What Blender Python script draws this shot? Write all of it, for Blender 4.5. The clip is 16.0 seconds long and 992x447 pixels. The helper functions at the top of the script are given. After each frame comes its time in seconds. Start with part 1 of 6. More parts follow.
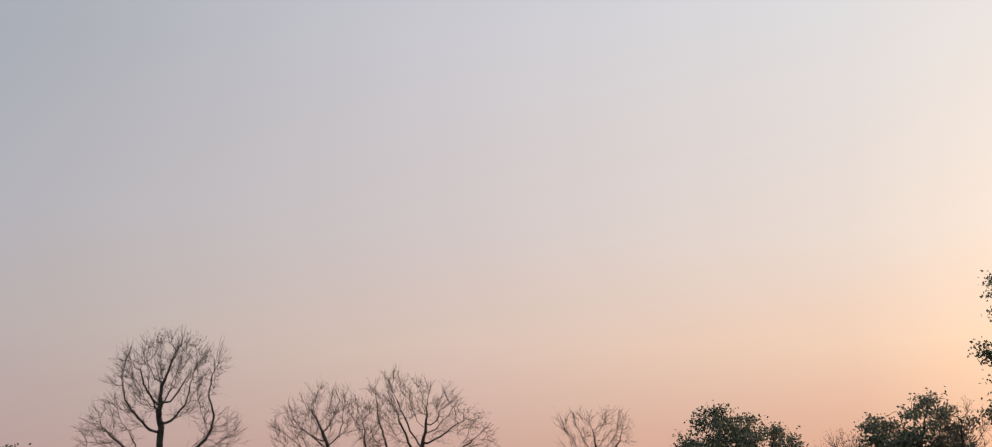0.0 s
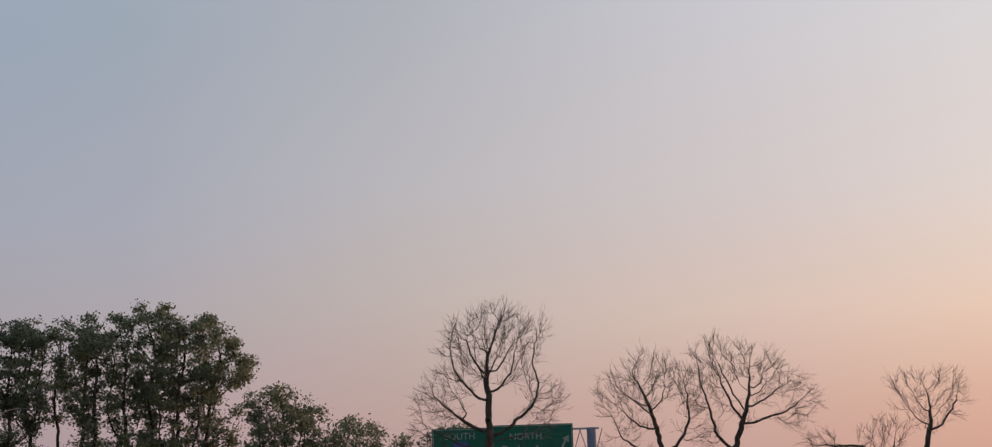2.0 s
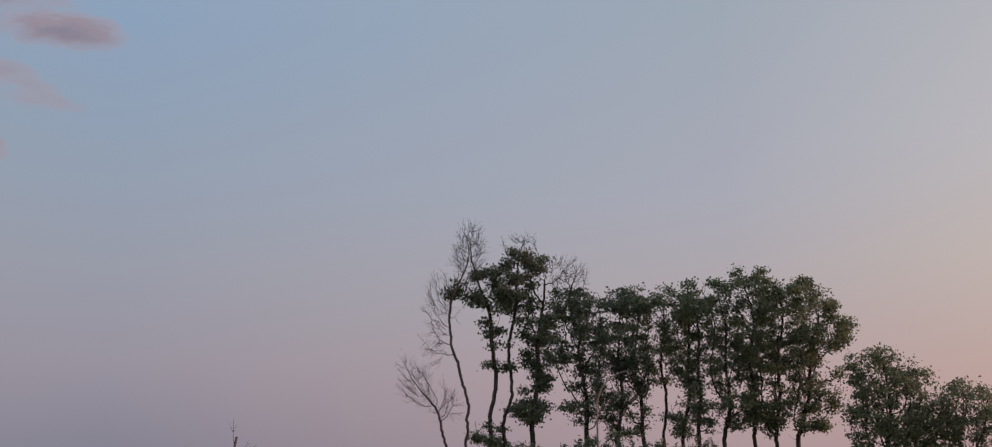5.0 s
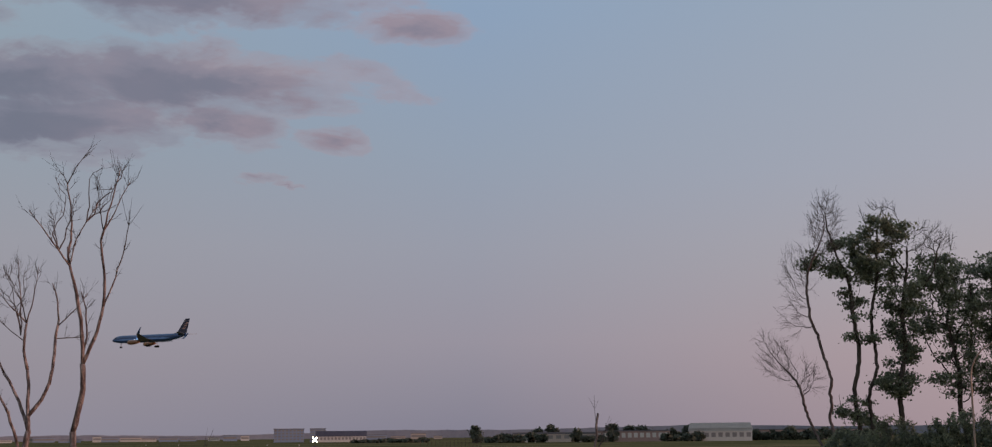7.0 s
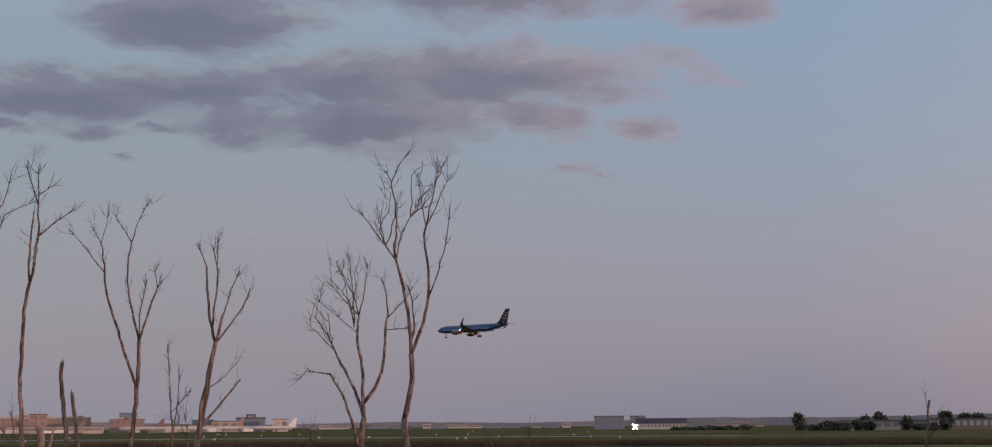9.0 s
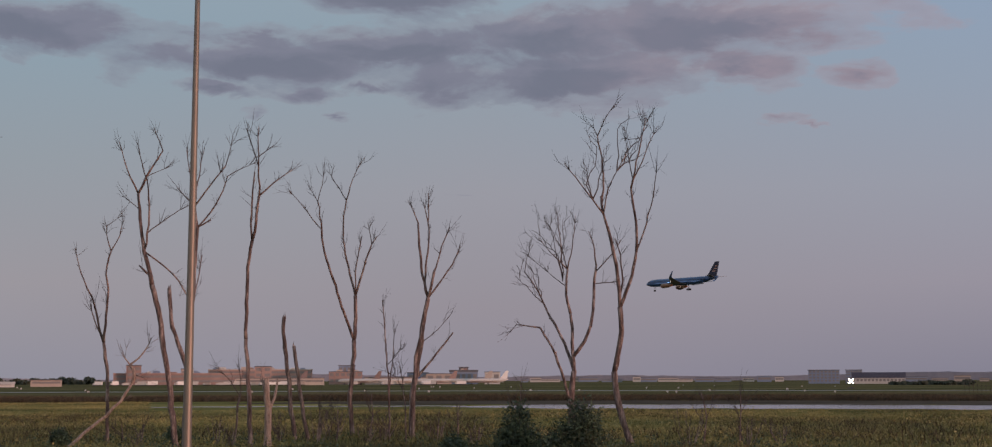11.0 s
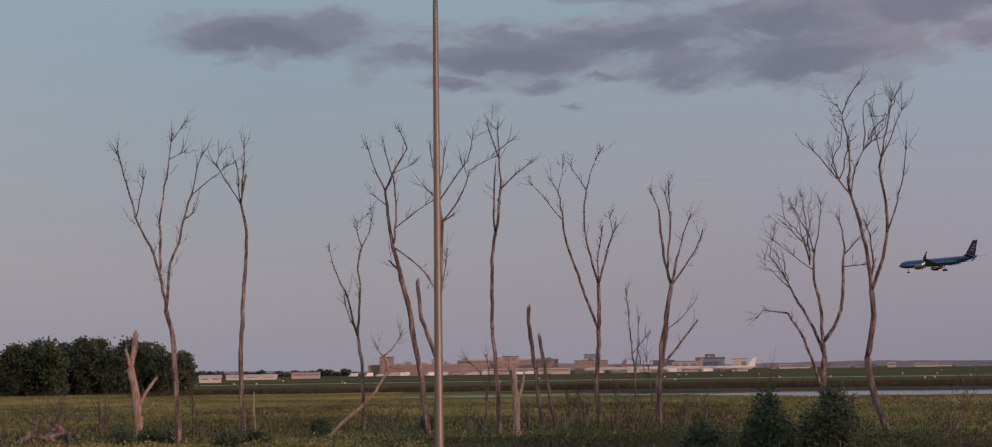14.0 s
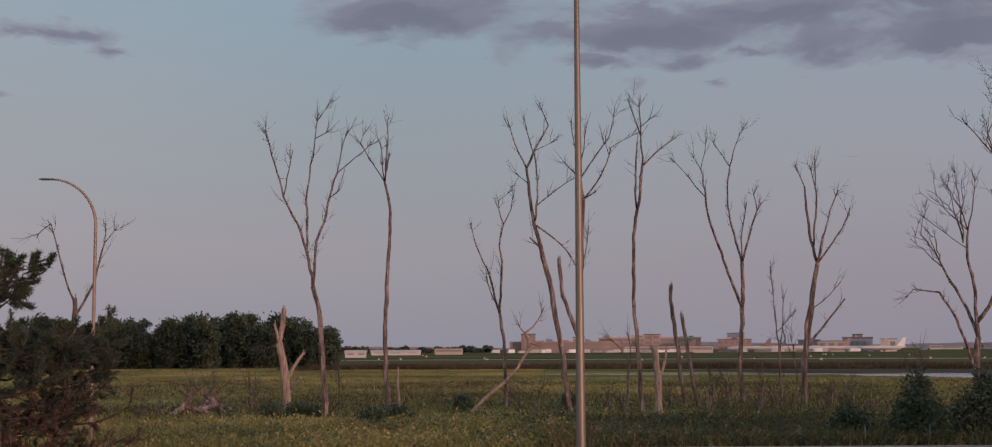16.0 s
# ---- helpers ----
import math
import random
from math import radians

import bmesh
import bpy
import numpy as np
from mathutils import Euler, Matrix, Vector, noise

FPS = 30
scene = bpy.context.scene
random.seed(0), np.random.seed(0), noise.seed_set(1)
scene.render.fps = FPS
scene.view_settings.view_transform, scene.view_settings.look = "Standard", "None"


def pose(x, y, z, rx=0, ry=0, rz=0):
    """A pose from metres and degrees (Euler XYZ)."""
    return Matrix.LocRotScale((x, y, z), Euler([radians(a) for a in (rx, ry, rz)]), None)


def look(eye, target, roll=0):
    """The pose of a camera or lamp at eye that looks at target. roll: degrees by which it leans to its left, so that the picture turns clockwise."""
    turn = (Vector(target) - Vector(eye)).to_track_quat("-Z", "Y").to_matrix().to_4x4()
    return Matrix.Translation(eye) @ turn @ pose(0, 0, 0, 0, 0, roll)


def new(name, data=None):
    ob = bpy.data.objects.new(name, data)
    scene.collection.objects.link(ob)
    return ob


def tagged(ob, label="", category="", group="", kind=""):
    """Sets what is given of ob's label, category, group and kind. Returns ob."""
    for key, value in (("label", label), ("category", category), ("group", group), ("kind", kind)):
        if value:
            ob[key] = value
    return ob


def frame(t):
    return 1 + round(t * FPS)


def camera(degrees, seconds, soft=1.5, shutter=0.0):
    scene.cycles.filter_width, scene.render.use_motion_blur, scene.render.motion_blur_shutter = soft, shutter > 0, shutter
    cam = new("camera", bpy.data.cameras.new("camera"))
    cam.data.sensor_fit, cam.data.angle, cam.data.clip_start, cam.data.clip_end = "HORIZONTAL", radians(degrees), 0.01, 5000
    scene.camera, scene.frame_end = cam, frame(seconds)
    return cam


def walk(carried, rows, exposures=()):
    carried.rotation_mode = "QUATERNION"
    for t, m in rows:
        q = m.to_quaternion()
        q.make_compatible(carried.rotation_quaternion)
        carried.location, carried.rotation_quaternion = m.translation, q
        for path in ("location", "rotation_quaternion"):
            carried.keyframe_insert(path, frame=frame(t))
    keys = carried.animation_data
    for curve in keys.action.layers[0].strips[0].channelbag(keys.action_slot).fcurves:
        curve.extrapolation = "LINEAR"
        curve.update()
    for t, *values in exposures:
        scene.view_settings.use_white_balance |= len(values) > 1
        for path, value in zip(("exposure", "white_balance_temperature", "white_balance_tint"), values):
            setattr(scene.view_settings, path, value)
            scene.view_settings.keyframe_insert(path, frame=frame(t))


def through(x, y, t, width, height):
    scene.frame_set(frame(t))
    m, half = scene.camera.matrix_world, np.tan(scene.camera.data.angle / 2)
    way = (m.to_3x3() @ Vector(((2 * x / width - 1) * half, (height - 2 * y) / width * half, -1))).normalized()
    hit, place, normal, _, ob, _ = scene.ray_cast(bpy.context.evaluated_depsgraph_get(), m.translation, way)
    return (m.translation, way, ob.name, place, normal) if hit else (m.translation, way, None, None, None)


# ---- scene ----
EYE = 4.5                      # height of the eye over the road and field
cam = camera(40.72, 16.0, soft=1.2)
# seconds, yaw (to the left), pitch (up), roll: the camera turns where it stands
ROWS = [
    (0.0, -12.13, 12.19, -1.49),
    (0.5, -8.82, 12.73, -1.19),
    (1.0, -4.49, 12.46, -1.04),
    (1.5, -2.23, 11.52, -1.58),
    (2.0, 1.51, 11.09, -1.78),
    (2.5, 6.29, 11.11, -1.54),
    (3.0, 9.68, 11.02, -1.32),
    (3.5, 15.08, 11.11, -0.90),
    (3.7, 16.79, 11.03, -0.77),
    (5.8, 32.77, 9.88, 0.01),
    (6.0, 34.26, 10.00, 0.06),
    (6.5, 38.80, 9.62, -0.19),
    (7.0, 42.04, 9.02, -0.53),
    (7.5, 45.56, 8.82, -0.50),
    (8.0, 49.20, 8.81, -0.73),
    (8.5, 52.80, 8.77, -0.55),
    (9.0, 55.56, 8.59, -0.39),
    (9.5, 57.28, 7.96, -0.10),
    (9.7, 58.03, 7.53, -0.04),
    (11.8, 67.39, 6.49, -0.01),
    (12.0, 67.75, 6.35, 0.07),
    (12.5, 69.28, 6.42, -0.01),
    (13.0, 71.40, 6.43, -0.49),
    (13.5, 73.39, 6.37, -0.65),
    (14.0, 74.87, 6.25, -0.81),
    (14.5, 76.13, 5.71, -0.65),
    (15.0, 77.52, 5.38, -0.54),
    (15.5, 79.60, 5.35, -0.37),
    (16.0, 80.96, 5.34, -0.26),
]
walk(cam, [(t, pose(0, 0, EYE, 0, 0, yaw) @ pose(0, 0, 0, 90 + pitch) @ pose(0, 0, 0, 0, 0, roll)) for t, yaw, pitch, roll in ROWS])

# ---------------------------------------------------------------- sky and sun
SUN_AZ, SUN_EL = -62.0, 3.0


def lin(r, g, b):
    return tuple(((c / 255 + 0.055) / 1.055) ** 2.4 if c > 10 else c / 3294.6 for c in (r, g, b)) + (1.0,)


class Nodes:
    """Short hand for a node tree."""

    def __init__(self, tree):
        self.t = tree
        tree.nodes.clear()

    def add(self, kind, **values):
        n = self.t.nodes.new(kind)
        for key, value in values.items():
            setattr(n, key, value)
        return n

    def put(self, socket, value):
        if isinstance(value, bpy.types.NodeSocket):
            self.t.links.new(value, socket)
        else:
            socket.default_value = value

    def math(self, op, a, b=0.0, c=0.0, clamp=False):
        n = self.add("ShaderNodeMath", operation=op, use_clamp=clamp)
        for s, v in zip(n.inputs, (a, b, c)):
            self.put(s, v)
        return n.outputs[0]

    def mix(self, fac, a, b, mode="MIX"):
        n = self.add("ShaderNodeMix", data_type="RGBA", blend_type=mode)
        self.put(n.inputs[0], fac), self.put(n.inputs[6], a), self.put(n.inputs[7], b)
        return n.outputs[2]

    def ramp(self, fac, stops, smooth=False):
        n = self.add("ShaderNodeValToRGB")
        n.color_ramp.interpolation = "EASE" if smooth else "LINEAR"
        el = n.color_ramp.elements
        while len(el) < len(stops):
            el.new(0.5)
        for e, (p, c) in zip(el, stops):
            e.position, e.color = p, c
        self.put(n.inputs[0], fac)
        return n.outputs[0]

    def noise(self, vec, scale, detail=4.0, rough=0.55, distort=0.0):
        n = self.add("ShaderNodeTexNoise")
        if vec is not None:
            self.put(n.inputs["Vector"], vec)
        n.inputs["Scale"].default_value, n.inputs["Detail"].default_value = scale, detail
        n.inputs["Roughness"].default_value, n.inputs["Distortion"].default_value = rough, distort
        return n.outputs[0]


def build_sky():
    world = bpy.data.worlds.new("dusk_sky")
    scene.world = world
    world.use_nodes = True
    k = Nodes(world.node_tree)
    way = k.add("ShaderNodeTexCoord").outputs["Generated"]
    sep = k.add("ShaderNodeSeparateXYZ")
    k.put(sep.inputs[0], way)
    x, y, z = sep.outputs
    az = k.math("MULTIPLY", k.math("ARCTAN2", k.math("MULTIPLY", x, -1.0), y), 57.29578)
    el = k.math("MULTIPLY", k.math("ARCSINE", z), 57.29578)
    fac = k.math("DIVIDE", el, 40.0, clamp=True)
    columns = [
        (-180, ((0, (168, 156, 162)), (8, (190, 180, 184)), (20, (184, 186, 194)), (40, (172, 184, 200)))),
        (-100, ((0, (214, 168, 146)), (5, (226, 196, 172)), (14, (214, 210, 206)), (40, (172, 184, 200)))),
        (-62, ((0, (330, 240, 165)), (5, (345, 285, 215)), (14, (300, 275, 245)), (40, (172, 184, 200)))),
        (-27, ((0, (218, 163, 140)), (3, (228, 179, 154)), (6.5, (242, 207, 182)), (11, (234, 218, 208)), (21, (222, 220, 222)), (40, (174, 183, 200)))),
        (-10, ((0, (196, 155, 146)), (3, (206, 169, 157)), (7, (217, 192, 180)), (12, (209, 198, 197)), (20, (203, 201, 207)), (40, (175, 182, 200)))),
        (6, ((0, (181, 151, 150)), (3, (188, 160, 155)), (8, (190, 177, 173)), (13, (184, 181, 186)), (20, (174, 176, 184)), (40, (174, 183, 200)))),
        (17, ((0, (171, 148, 152)), (3, (177, 155, 158)), (7, (173, 164, 169)), (11, (167, 168, 180)), (19, (157, 167, 180)), (40, (171, 184, 202)))),
        (43, ((0, (130, 128, 144)), (4, (150, 145, 158)), (8, (151, 154, 168)), (12, (146, 158, 176)), (18, (139, 160, 186)), (40, (168, 184, 204)))),
        (65, ((0, (143, 139, 152)), (3, (148, 142, 152)), (8, (152, 152, 162)), (14, (142, 157, 170)), (40, (168, 184, 202)))),
        (85, ((0, (143, 142, 155)), (4, (153, 149, 157)), (9, (146, 154, 163)), (14, (139, 158, 172)), (40, (168, 184, 201)))),
        (180, ((0, (168, 156, 162)), (8, (190, 180, 184)), (20, (184, 186, 194)), (40, (172, 184, 200)))),
    ]
    sky, last = None, None
    for a, stops in columns:
        col = k.ramp(fac, [(e / 40, lin(*c)) for e, c in stops])
        if sky is None:
            sky = col
        else:
            f = k.math("DIVIDE", k.math("SUBTRACT", az, float(last)), float(a - last), clamp=True)
            sky = k.mix(f, sky, col)
        last = a
    # a little of the physical sky round the sun
    phys = k.add("ShaderNodeTexSky", sky_type="NISHITA", sun_disc=False)
    phys.sun_elevation, phys.sun_rotation = radians(SUN_EL), radians(-SUN_AZ)
    sky = k.mix(0.004, sky, phys.outputs[0], "ADD")
    # clouds: soft flat banks (bearing, height, half width, half height, thickness), their edges broken up by noise
    banks = [(68.6, 16.9, 5.6, 1.4, 1.0), (54.5, 18.4, 7.6, 1.3, 1.0), (45.8, 17.4, 3.2, 0.9, 0.7), (54.4, 14.9, 7.4, 1.3, 1.0), (62.5, 14.5, 5.0, 1.4, 1.0), (69.8, 14.1, 5.8, 0.95, 0.9),
             (74.4, 13.5, 5.8, 1.0, 1.0), (61.0, 12.9, 6.6, 1.3, 1.15), (54.2, 13.1, 2.6, 0.8, 0.8), (48.9, 12.35, 1.6, 0.6, 0.5), (52.3, 10.85, 1.3, 0.3, 0.34), (50.9, 10.6, 0.9, 0.26, 0.34),
             (84.8, 14.3, 5.6, 1.1, 0.9), (76.6, 12.1, 2.4, 0.4, 0.5), (72.6, 12.25, 1.6, 0.5, 0.6), (69.8, 12.35, 2.0, 0.42, 0.5), (75.3, 11.3, 1.0, 0.34, 0.45), (71.8, 11.1, 0.9, 0.26, 0.35),
             (66.0, 7.9, 1.3, 0.16, 0.25), (98.9, 12.9, 3.8, 0.6, 0.7), (97.2, 12.3, 1.7, 0.5, 0.6), (103.0, 10.2, 2.2, 0.45, 0.5), (57.0, 21.2, 18.0, 1.5, 1.0), (88.0, 17.4, 7.0, 1.0, 0.8)]
    stretch = k.add("ShaderNodeVectorMath", operation="MULTIPLY")
    k.put(stretch.inputs[0], way)
    stretch.inputs[1].default_value = (1.0, 1.0, 2.6)
    v = stretch.outputs[0]
    rough = k.noise(v, 9.0, 6.0, 0.55, 0.3)
    fine = k.noise(v, 34.0, 5.0, 0.6, 0.2)
    warp_a, warp_e = k.noise(v, 13.0, 4.0, 0.6), k.noise(v, 17.0, 4.0, 0.6, 0.5)
    az_c = k.math("ADD", az, k.math("MULTIPLY", k.math("SUBTRACT", warp_a, 0.5), 4.5))
    el_c = k.math("ADD", el, k.math("MULTIPLY", k.math("SUBTRACT", warp_e, 0.5), 1.7))
    big, under = None, None
    for a, e, w, h, thick in banks:
        p = k.math("POWER", k.math("ABSOLUTE", k.math("DIVIDE", k.math("SUBTRACT", az_c, a), w)), 2.0)
        up = k.math("DIVIDE", k.math("SUBTRACT", el_c, e), h)
        d = k.math("SUBTRACT", 1.22, k.math("SQRT", k.math("ADD", p, k.math("POWER", k.math("ABSOLUTE", up), 2.0))))
        d = k.math("SUBTRACT", k.math("MULTIPLY", d, 0.6 + 0.4 * thick), 0.7 * (1 - thick))
        big = d if big is None else k.math("SMOOTH_MAX", big, d, 0.15)
        # the lower part of a bank is the thicker one
        low = k.math("MULTIPLY", k.math("SUBTRACT", 0.5, up), k.math("MAXIMUM", d, 0.0))
        under = low if under is None else k.math("MAXIMUM", under, low)
    n = k.math("ADD", k.math("MULTIPLY", k.math("SUBTRACT", rough, 0.5), 2.9), k.math("MULTIPLY", k.math("SUBTRACT", fine, 0.5), 1.0))
    dens = k.math("ADD", k.math("MULTIPLY", k.math("MAXIMUM", big, -1.5), 1.35), n)
    level = k.math("ADD", k.math("MULTIPLY", dens, 0.5), 0.4)
    cover = k.ramp(level, [(0.36, (0, 0, 0, 1)), (0.54, (0.5, 0.5, 0.5, 1)), (0.80, (1, 1, 1, 1))], True)
    shade = k.math("ADD", k.math("ADD", k.math("MULTIPLY", level, 0.5), k.math("MULTIPLY", under, 0.5)), k.math("MULTIPLY", k.math("SUBTRACT", rough, 0.5), 0.6))
    cool = k.ramp(shade, [(0.2, lin(143, 143, 156)), (0.5, lin(124, 125, 142)), (0.85, lin(111, 114, 131))], True)
    pink = k.ramp(shade, [(0.2, lin(168, 150, 159)), (0.5, lin(151, 138, 150)), (0.85, lin(128, 123, 139))], True)
    west = k.math("ADD", k.math("DIVIDE", k.math("SUBTRACT", az, 47.0), 17.0), k.math("MULTIPLY", k.math("SUBTRACT", warp_a, 0.5), 1.2), clamp=True)
    sky = k.mix(k.math("MULTIPLY", cover, 0.9), sky, k.mix(west, pink, cool))
    bg = k.add("ShaderNodeBackground")
    k.put(bg.inputs[0], sky)
    bg.inputs[1].default_value = 1.0
    out = k.add("ShaderNodeOutputWorld")
    k.t.links.new(bg.outputs[0], out.inputs[0])


build_sky()
sun = new("sun", bpy.data.lights.new("sun", "SUN"))
sun.data.energy, sun.data.angle, sun.data.color = 2.0, radians(3), (1.0, 0.51, 0.41)
sun.matrix_world = look((60 * math.sin(radians(-SUN_AZ)), 60 * math.cos(radians(SUN_AZ)), 40), (0, 0, 40 - 60 * math.tan(radians(SUN_EL))))


# ---------------------------------------------------------------- materials
def material(name, colours, scale=1.0, rough=0.85, metal=0.0, bump=0.3, fine=6.0, stretch=(1, 1, 1), vary=0.0, spec=0.3, through=0.0, island=0.0):
    """colours: from dark to light, spread by noise at two scales; vary: by object, island: by loose piece."""
    m = bpy.data.materials.new(name)
    m.use_nodes = True
    k = Nodes(m.node_tree)
    place = k.add("ShaderNodeTexCoord").outputs["Object"]
    s = k.add("ShaderNodeVectorMath", operation="MULTIPLY")
    k.put(s.inputs[0], place)
    s.inputs[1].default_value = stretch
    v = s.outputs[0]
    a = k.noise(v, scale, 5.0, 0.6)
    b = k.noise(v, scale * fine, 4.0, 0.6)
    f = k.math("ADD", k.math("MULTIPLY", a, 0.6), k.math("MULTIPLY", b, 0.4))
    if vary:
        r = k.add("ShaderNodeObjectInfo").outputs["Random"]
        f = k.math("ADD", f, k.math("MULTIPLY", k.math("SUBTRACT", r, 0.5), vary))
    if island:
        r = k.add("ShaderNodeNewGeometry").outputs["Random Per Island"]
        f = k.math("ADD", f, k.math("MULTIPLY", k.math("SUBTRACT", r, 0.5), island))
    n = len(colours)
    col = k.ramp(f, [(0.37 + 0.26 * i / max(1, n - 1), (*c, 1.0)) for i, c in enumerate(colours)])
    p = k.add("ShaderNodeBsdfPrincipled")
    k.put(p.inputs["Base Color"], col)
    p.inputs["Roughness"].default_value, p.inputs["Metallic"].default_value = rough, metal
    p.inputs["Specular IOR Level"].default_value = spec
    if bump:
        bn = k.add("ShaderNodeBump")
        bn.inputs["Strength"].default_value, bn.inputs["Distance"].default_value = bump, 0.05
        k.put(bn.inputs["Height"], b)
        k.put(p.inputs["Normal"], bn.outputs[0])
    out = k.add("ShaderNodeOutputMaterial")
    shader = p.outputs[0]
    if through:
        tr = k.add("ShaderNodeBsdfTranslucent")
        k.put(tr.inputs[0], col)
        mx = k.add("ShaderNodeMixShader")
        mx.inputs[0].default_value = through
        k.t.links.new(shader, mx.inputs[1]), k.t.links.new(tr.outputs[0], mx.inputs[2])
        shader = mx.outputs[0]
    k.t.links.new(shader, out.inputs[0])
    return m


def glow(name, colour, strength):
    m = bpy.data.materials.new(name)
    m.use_nodes = True
    p = m.node_tree.nodes["Principled BSDF"]
    p.inputs["Emission Color"].default_value, p.inputs["Emission Strength"].default_value = (*colour, 1), strength
    p.inputs["Base Color"].default_value = (*colour, 1)
    return m


DEADWOOD = material("weathered_wood", [(0.030, 0.022, 0.022), (0.135, 0.099, 0.095), (0.38, 0.305, 0.285)], 0.9, 0.9, fine=6, stretch=(4, 4, 0.6), bump=1.0)
PALEWOOD = material("stripped_wood", [(0.11, 0.075, 0.062), (0.33, 0.25, 0.215), (0.46, 0.37, 0.32)], 1.6, 0.9, fine=8, stretch=(6, 6, 0.5), bump=1.0)
TWIG = material("grey_twigs", [(0.05, 0.040, 0.040), (0.11, 0.088, 0.084)], 1.0, 0.9, bump=0.0)
BARK = material("dark_bark", [(0.022, 0.019, 0.017), (0.055, 0.045, 0.038), (0.10, 0.082, 0.068)], 1.4, 0.9, fine=6, stretch=(3, 3, 0.7), bump=0.8)
BRUSH = material("brown_twigs", [(0.070, 0.054, 0.048), (0.155, 0.118, 0.10)], 1.0, 0.9, bump=0.0)
LEAF = material("cottonwood_leaves", [(0.11, 0.135, 0.09), (0.18, 0.205, 0.125), (0.26, 0.275, 0.165)], 0.35, 0.6, fine=8, bump=0, through=0.55, island=0.2)
LEAF_DARK = material("maple_leaves", [(0.10, 0.122, 0.095), (0.165, 0.19, 0.13), (0.235, 0.255, 0.165)], 0.35, 0.6, fine=8, bump=0, through=0.55, island=0.2)
LEAF_FAR = material("grove_leaves", [(0.026, 0.042, 0.030), (0.045, 0.066, 0.042), (0.072, 0.092, 0.054)], 0.2, 0.7, fine=8, bump=0, through=0.2, island=0.2, vary=0.15)
# grove green made paler and greyer: the haze over distance is in the colour
LEAF_HAZE = material("haze_lightened_leaves", [(0.045, 0.06, 0.05), (0.065, 0.08, 0.062), (0.09, 0.10, 0.072)], 0.2, 0.8, fine=8, bump=0, through=0.2, island=0.2)
NEEDLE = material("pine_needles", [(0.018, 0.030, 0.026), (0.034, 0.050, 0.034), (0.06, 0.075, 0.044)], 0.5, 0.7, bump=0, island=0.3)
NEEDLE_DEAD = material("dead_needles", [(0.040, 0.030, 0.026), (0.085, 0.058, 0.046), (0.14, 0.095, 0.072)], 0.5, 0.8, bump=0, island=0.3)
BUSH = material("juniper_green", [(0.028, 0.046, 0.034), (0.048, 0.074, 0.046), (0.08, 0.11, 0.062)], 0.5, 0.7, bump=0, island=0.4)
GRASS = material("marsh_grass", [(0.075, 0.085, 0.035), (0.20, 0.185, 0.07), (0.36, 0.30, 0.125)], 0.045, 0.8, fine=5, bump=0, island=0.16, through=0.15)
WEED = material("roadside_weeds", [(0.034, 0.046, 0.022), (0.080, 0.080, 0.036), (0.17, 0.12, 0.056)], 0.10, 0.8, fine=5, bump=0, island=0.16, through=0.1)
REED = material("brown_reeds", [(0.024, 0.020, 0.014), (0.052, 0.040, 0.025), (0.10, 0.074, 0.045)], 0.1, 0.85, fine=5, bump=0, island=0.4)
ASPHALT = material("asphalt", [(0.035, 0.035, 0.037), (0.055, 0.054, 0.054), (0.075, 0.073, 0.07)], 0.4, 0.9, fine=30, bump=0.3)
GRAVEL = material("verge_gravel", [(0.12, 0.10, 0.085), (0.2, 0.17, 0.14), (0.28, 0.24, 0.2)], 0.6, 0.95, fine=20, bump=0.5)
CONCRETE = material("runway_concrete", [(0.2, 0.19, 0.18), (0.28, 0.27, 0.25)], 0.05, 0.9, bump=0)
STEEL = material("brushed_pole_steel", [(0.17, 0.15, 0.135), (0.26, 0.23, 0.205)], 0.8, 0.5, metal=0.55, fine=9, stretch=(1, 1, 0.15), bump=0.05)
RUSTY = material("weathering_pole", [(0.20, 0.155, 0.13), (0.30, 0.24, 0.205)], 0.8, 0.5, metal=0.3, fine=9, bump=0.05)
HEAD = material("lamp_housing", [(0.08, 0.08, 0.085), (0.12, 0.12, 0.12)], 2.0, 0.5, metal=0.5, bump=0)
SIGN = material("sign_green", [(0.0, 0.085, 0.060), (0.004, 0.115, 0.082)], 0.5, 0.45, bump=0.02)
SIGNBLUE = material("shield_blue", [(0.03, 0.06, 0.22), (0.045, 0.08, 0.27)], 1.0, 0.45, bump=0)
WHITE = material("reflective_white", [(0.62, 0.62, 0.62), (0.72, 0.72, 0.72)], 2.0, 0.5, bump=0)
LETTER = material("dull_lettering", [(0.20, 0.23, 0.23), (0.30, 0.33, 0.33)], 2.0, 0.6, bump=0)
POSTBLUE = material("blue_grey_post", [(0.10, 0.12, 0.17), (0.15, 0.17, 0.23)], 1.0, 0.6, metal=0.2, bump=0.05)
GALV = material("galvanised_beam", [(0.24, 0.25, 0.29), (0.36, 0.37, 0.41)], 1.0, 0.5, metal=0.5, bump=0.05)
# brick, paled and pinked to paint in the haze before the far terminal
BRICK = material("hazed_terminal_brick", [(0.24, 0.17, 0.16), (0.29, 0.205, 0.19), (0.35, 0.25, 0.23)], 0.05, 0.9, fine=30, bump=0, vary=0.2)
TAN = material("tan_panel", [(0.36, 0.31, 0.28), (0.44, 0.385, 0.35)], 0.05, 0.85, fine=20, bump=0, vary=0.2)
PANEL = material("pale_panel", [(0.42, 0.41, 0.40), (0.5, 0.49, 0.48)], 0.05, 0.7, fine=20, bump=0, vary=0.15)
# lightened towards blue: distance haze is mixed into this colour
SLATE = material("hazed_blue_grey_glass", [(0.15, 0.20, 0.30), (0.20, 0.255, 0.355)], 0.06, 0.3, fine=10, bump=0, vary=0.1)
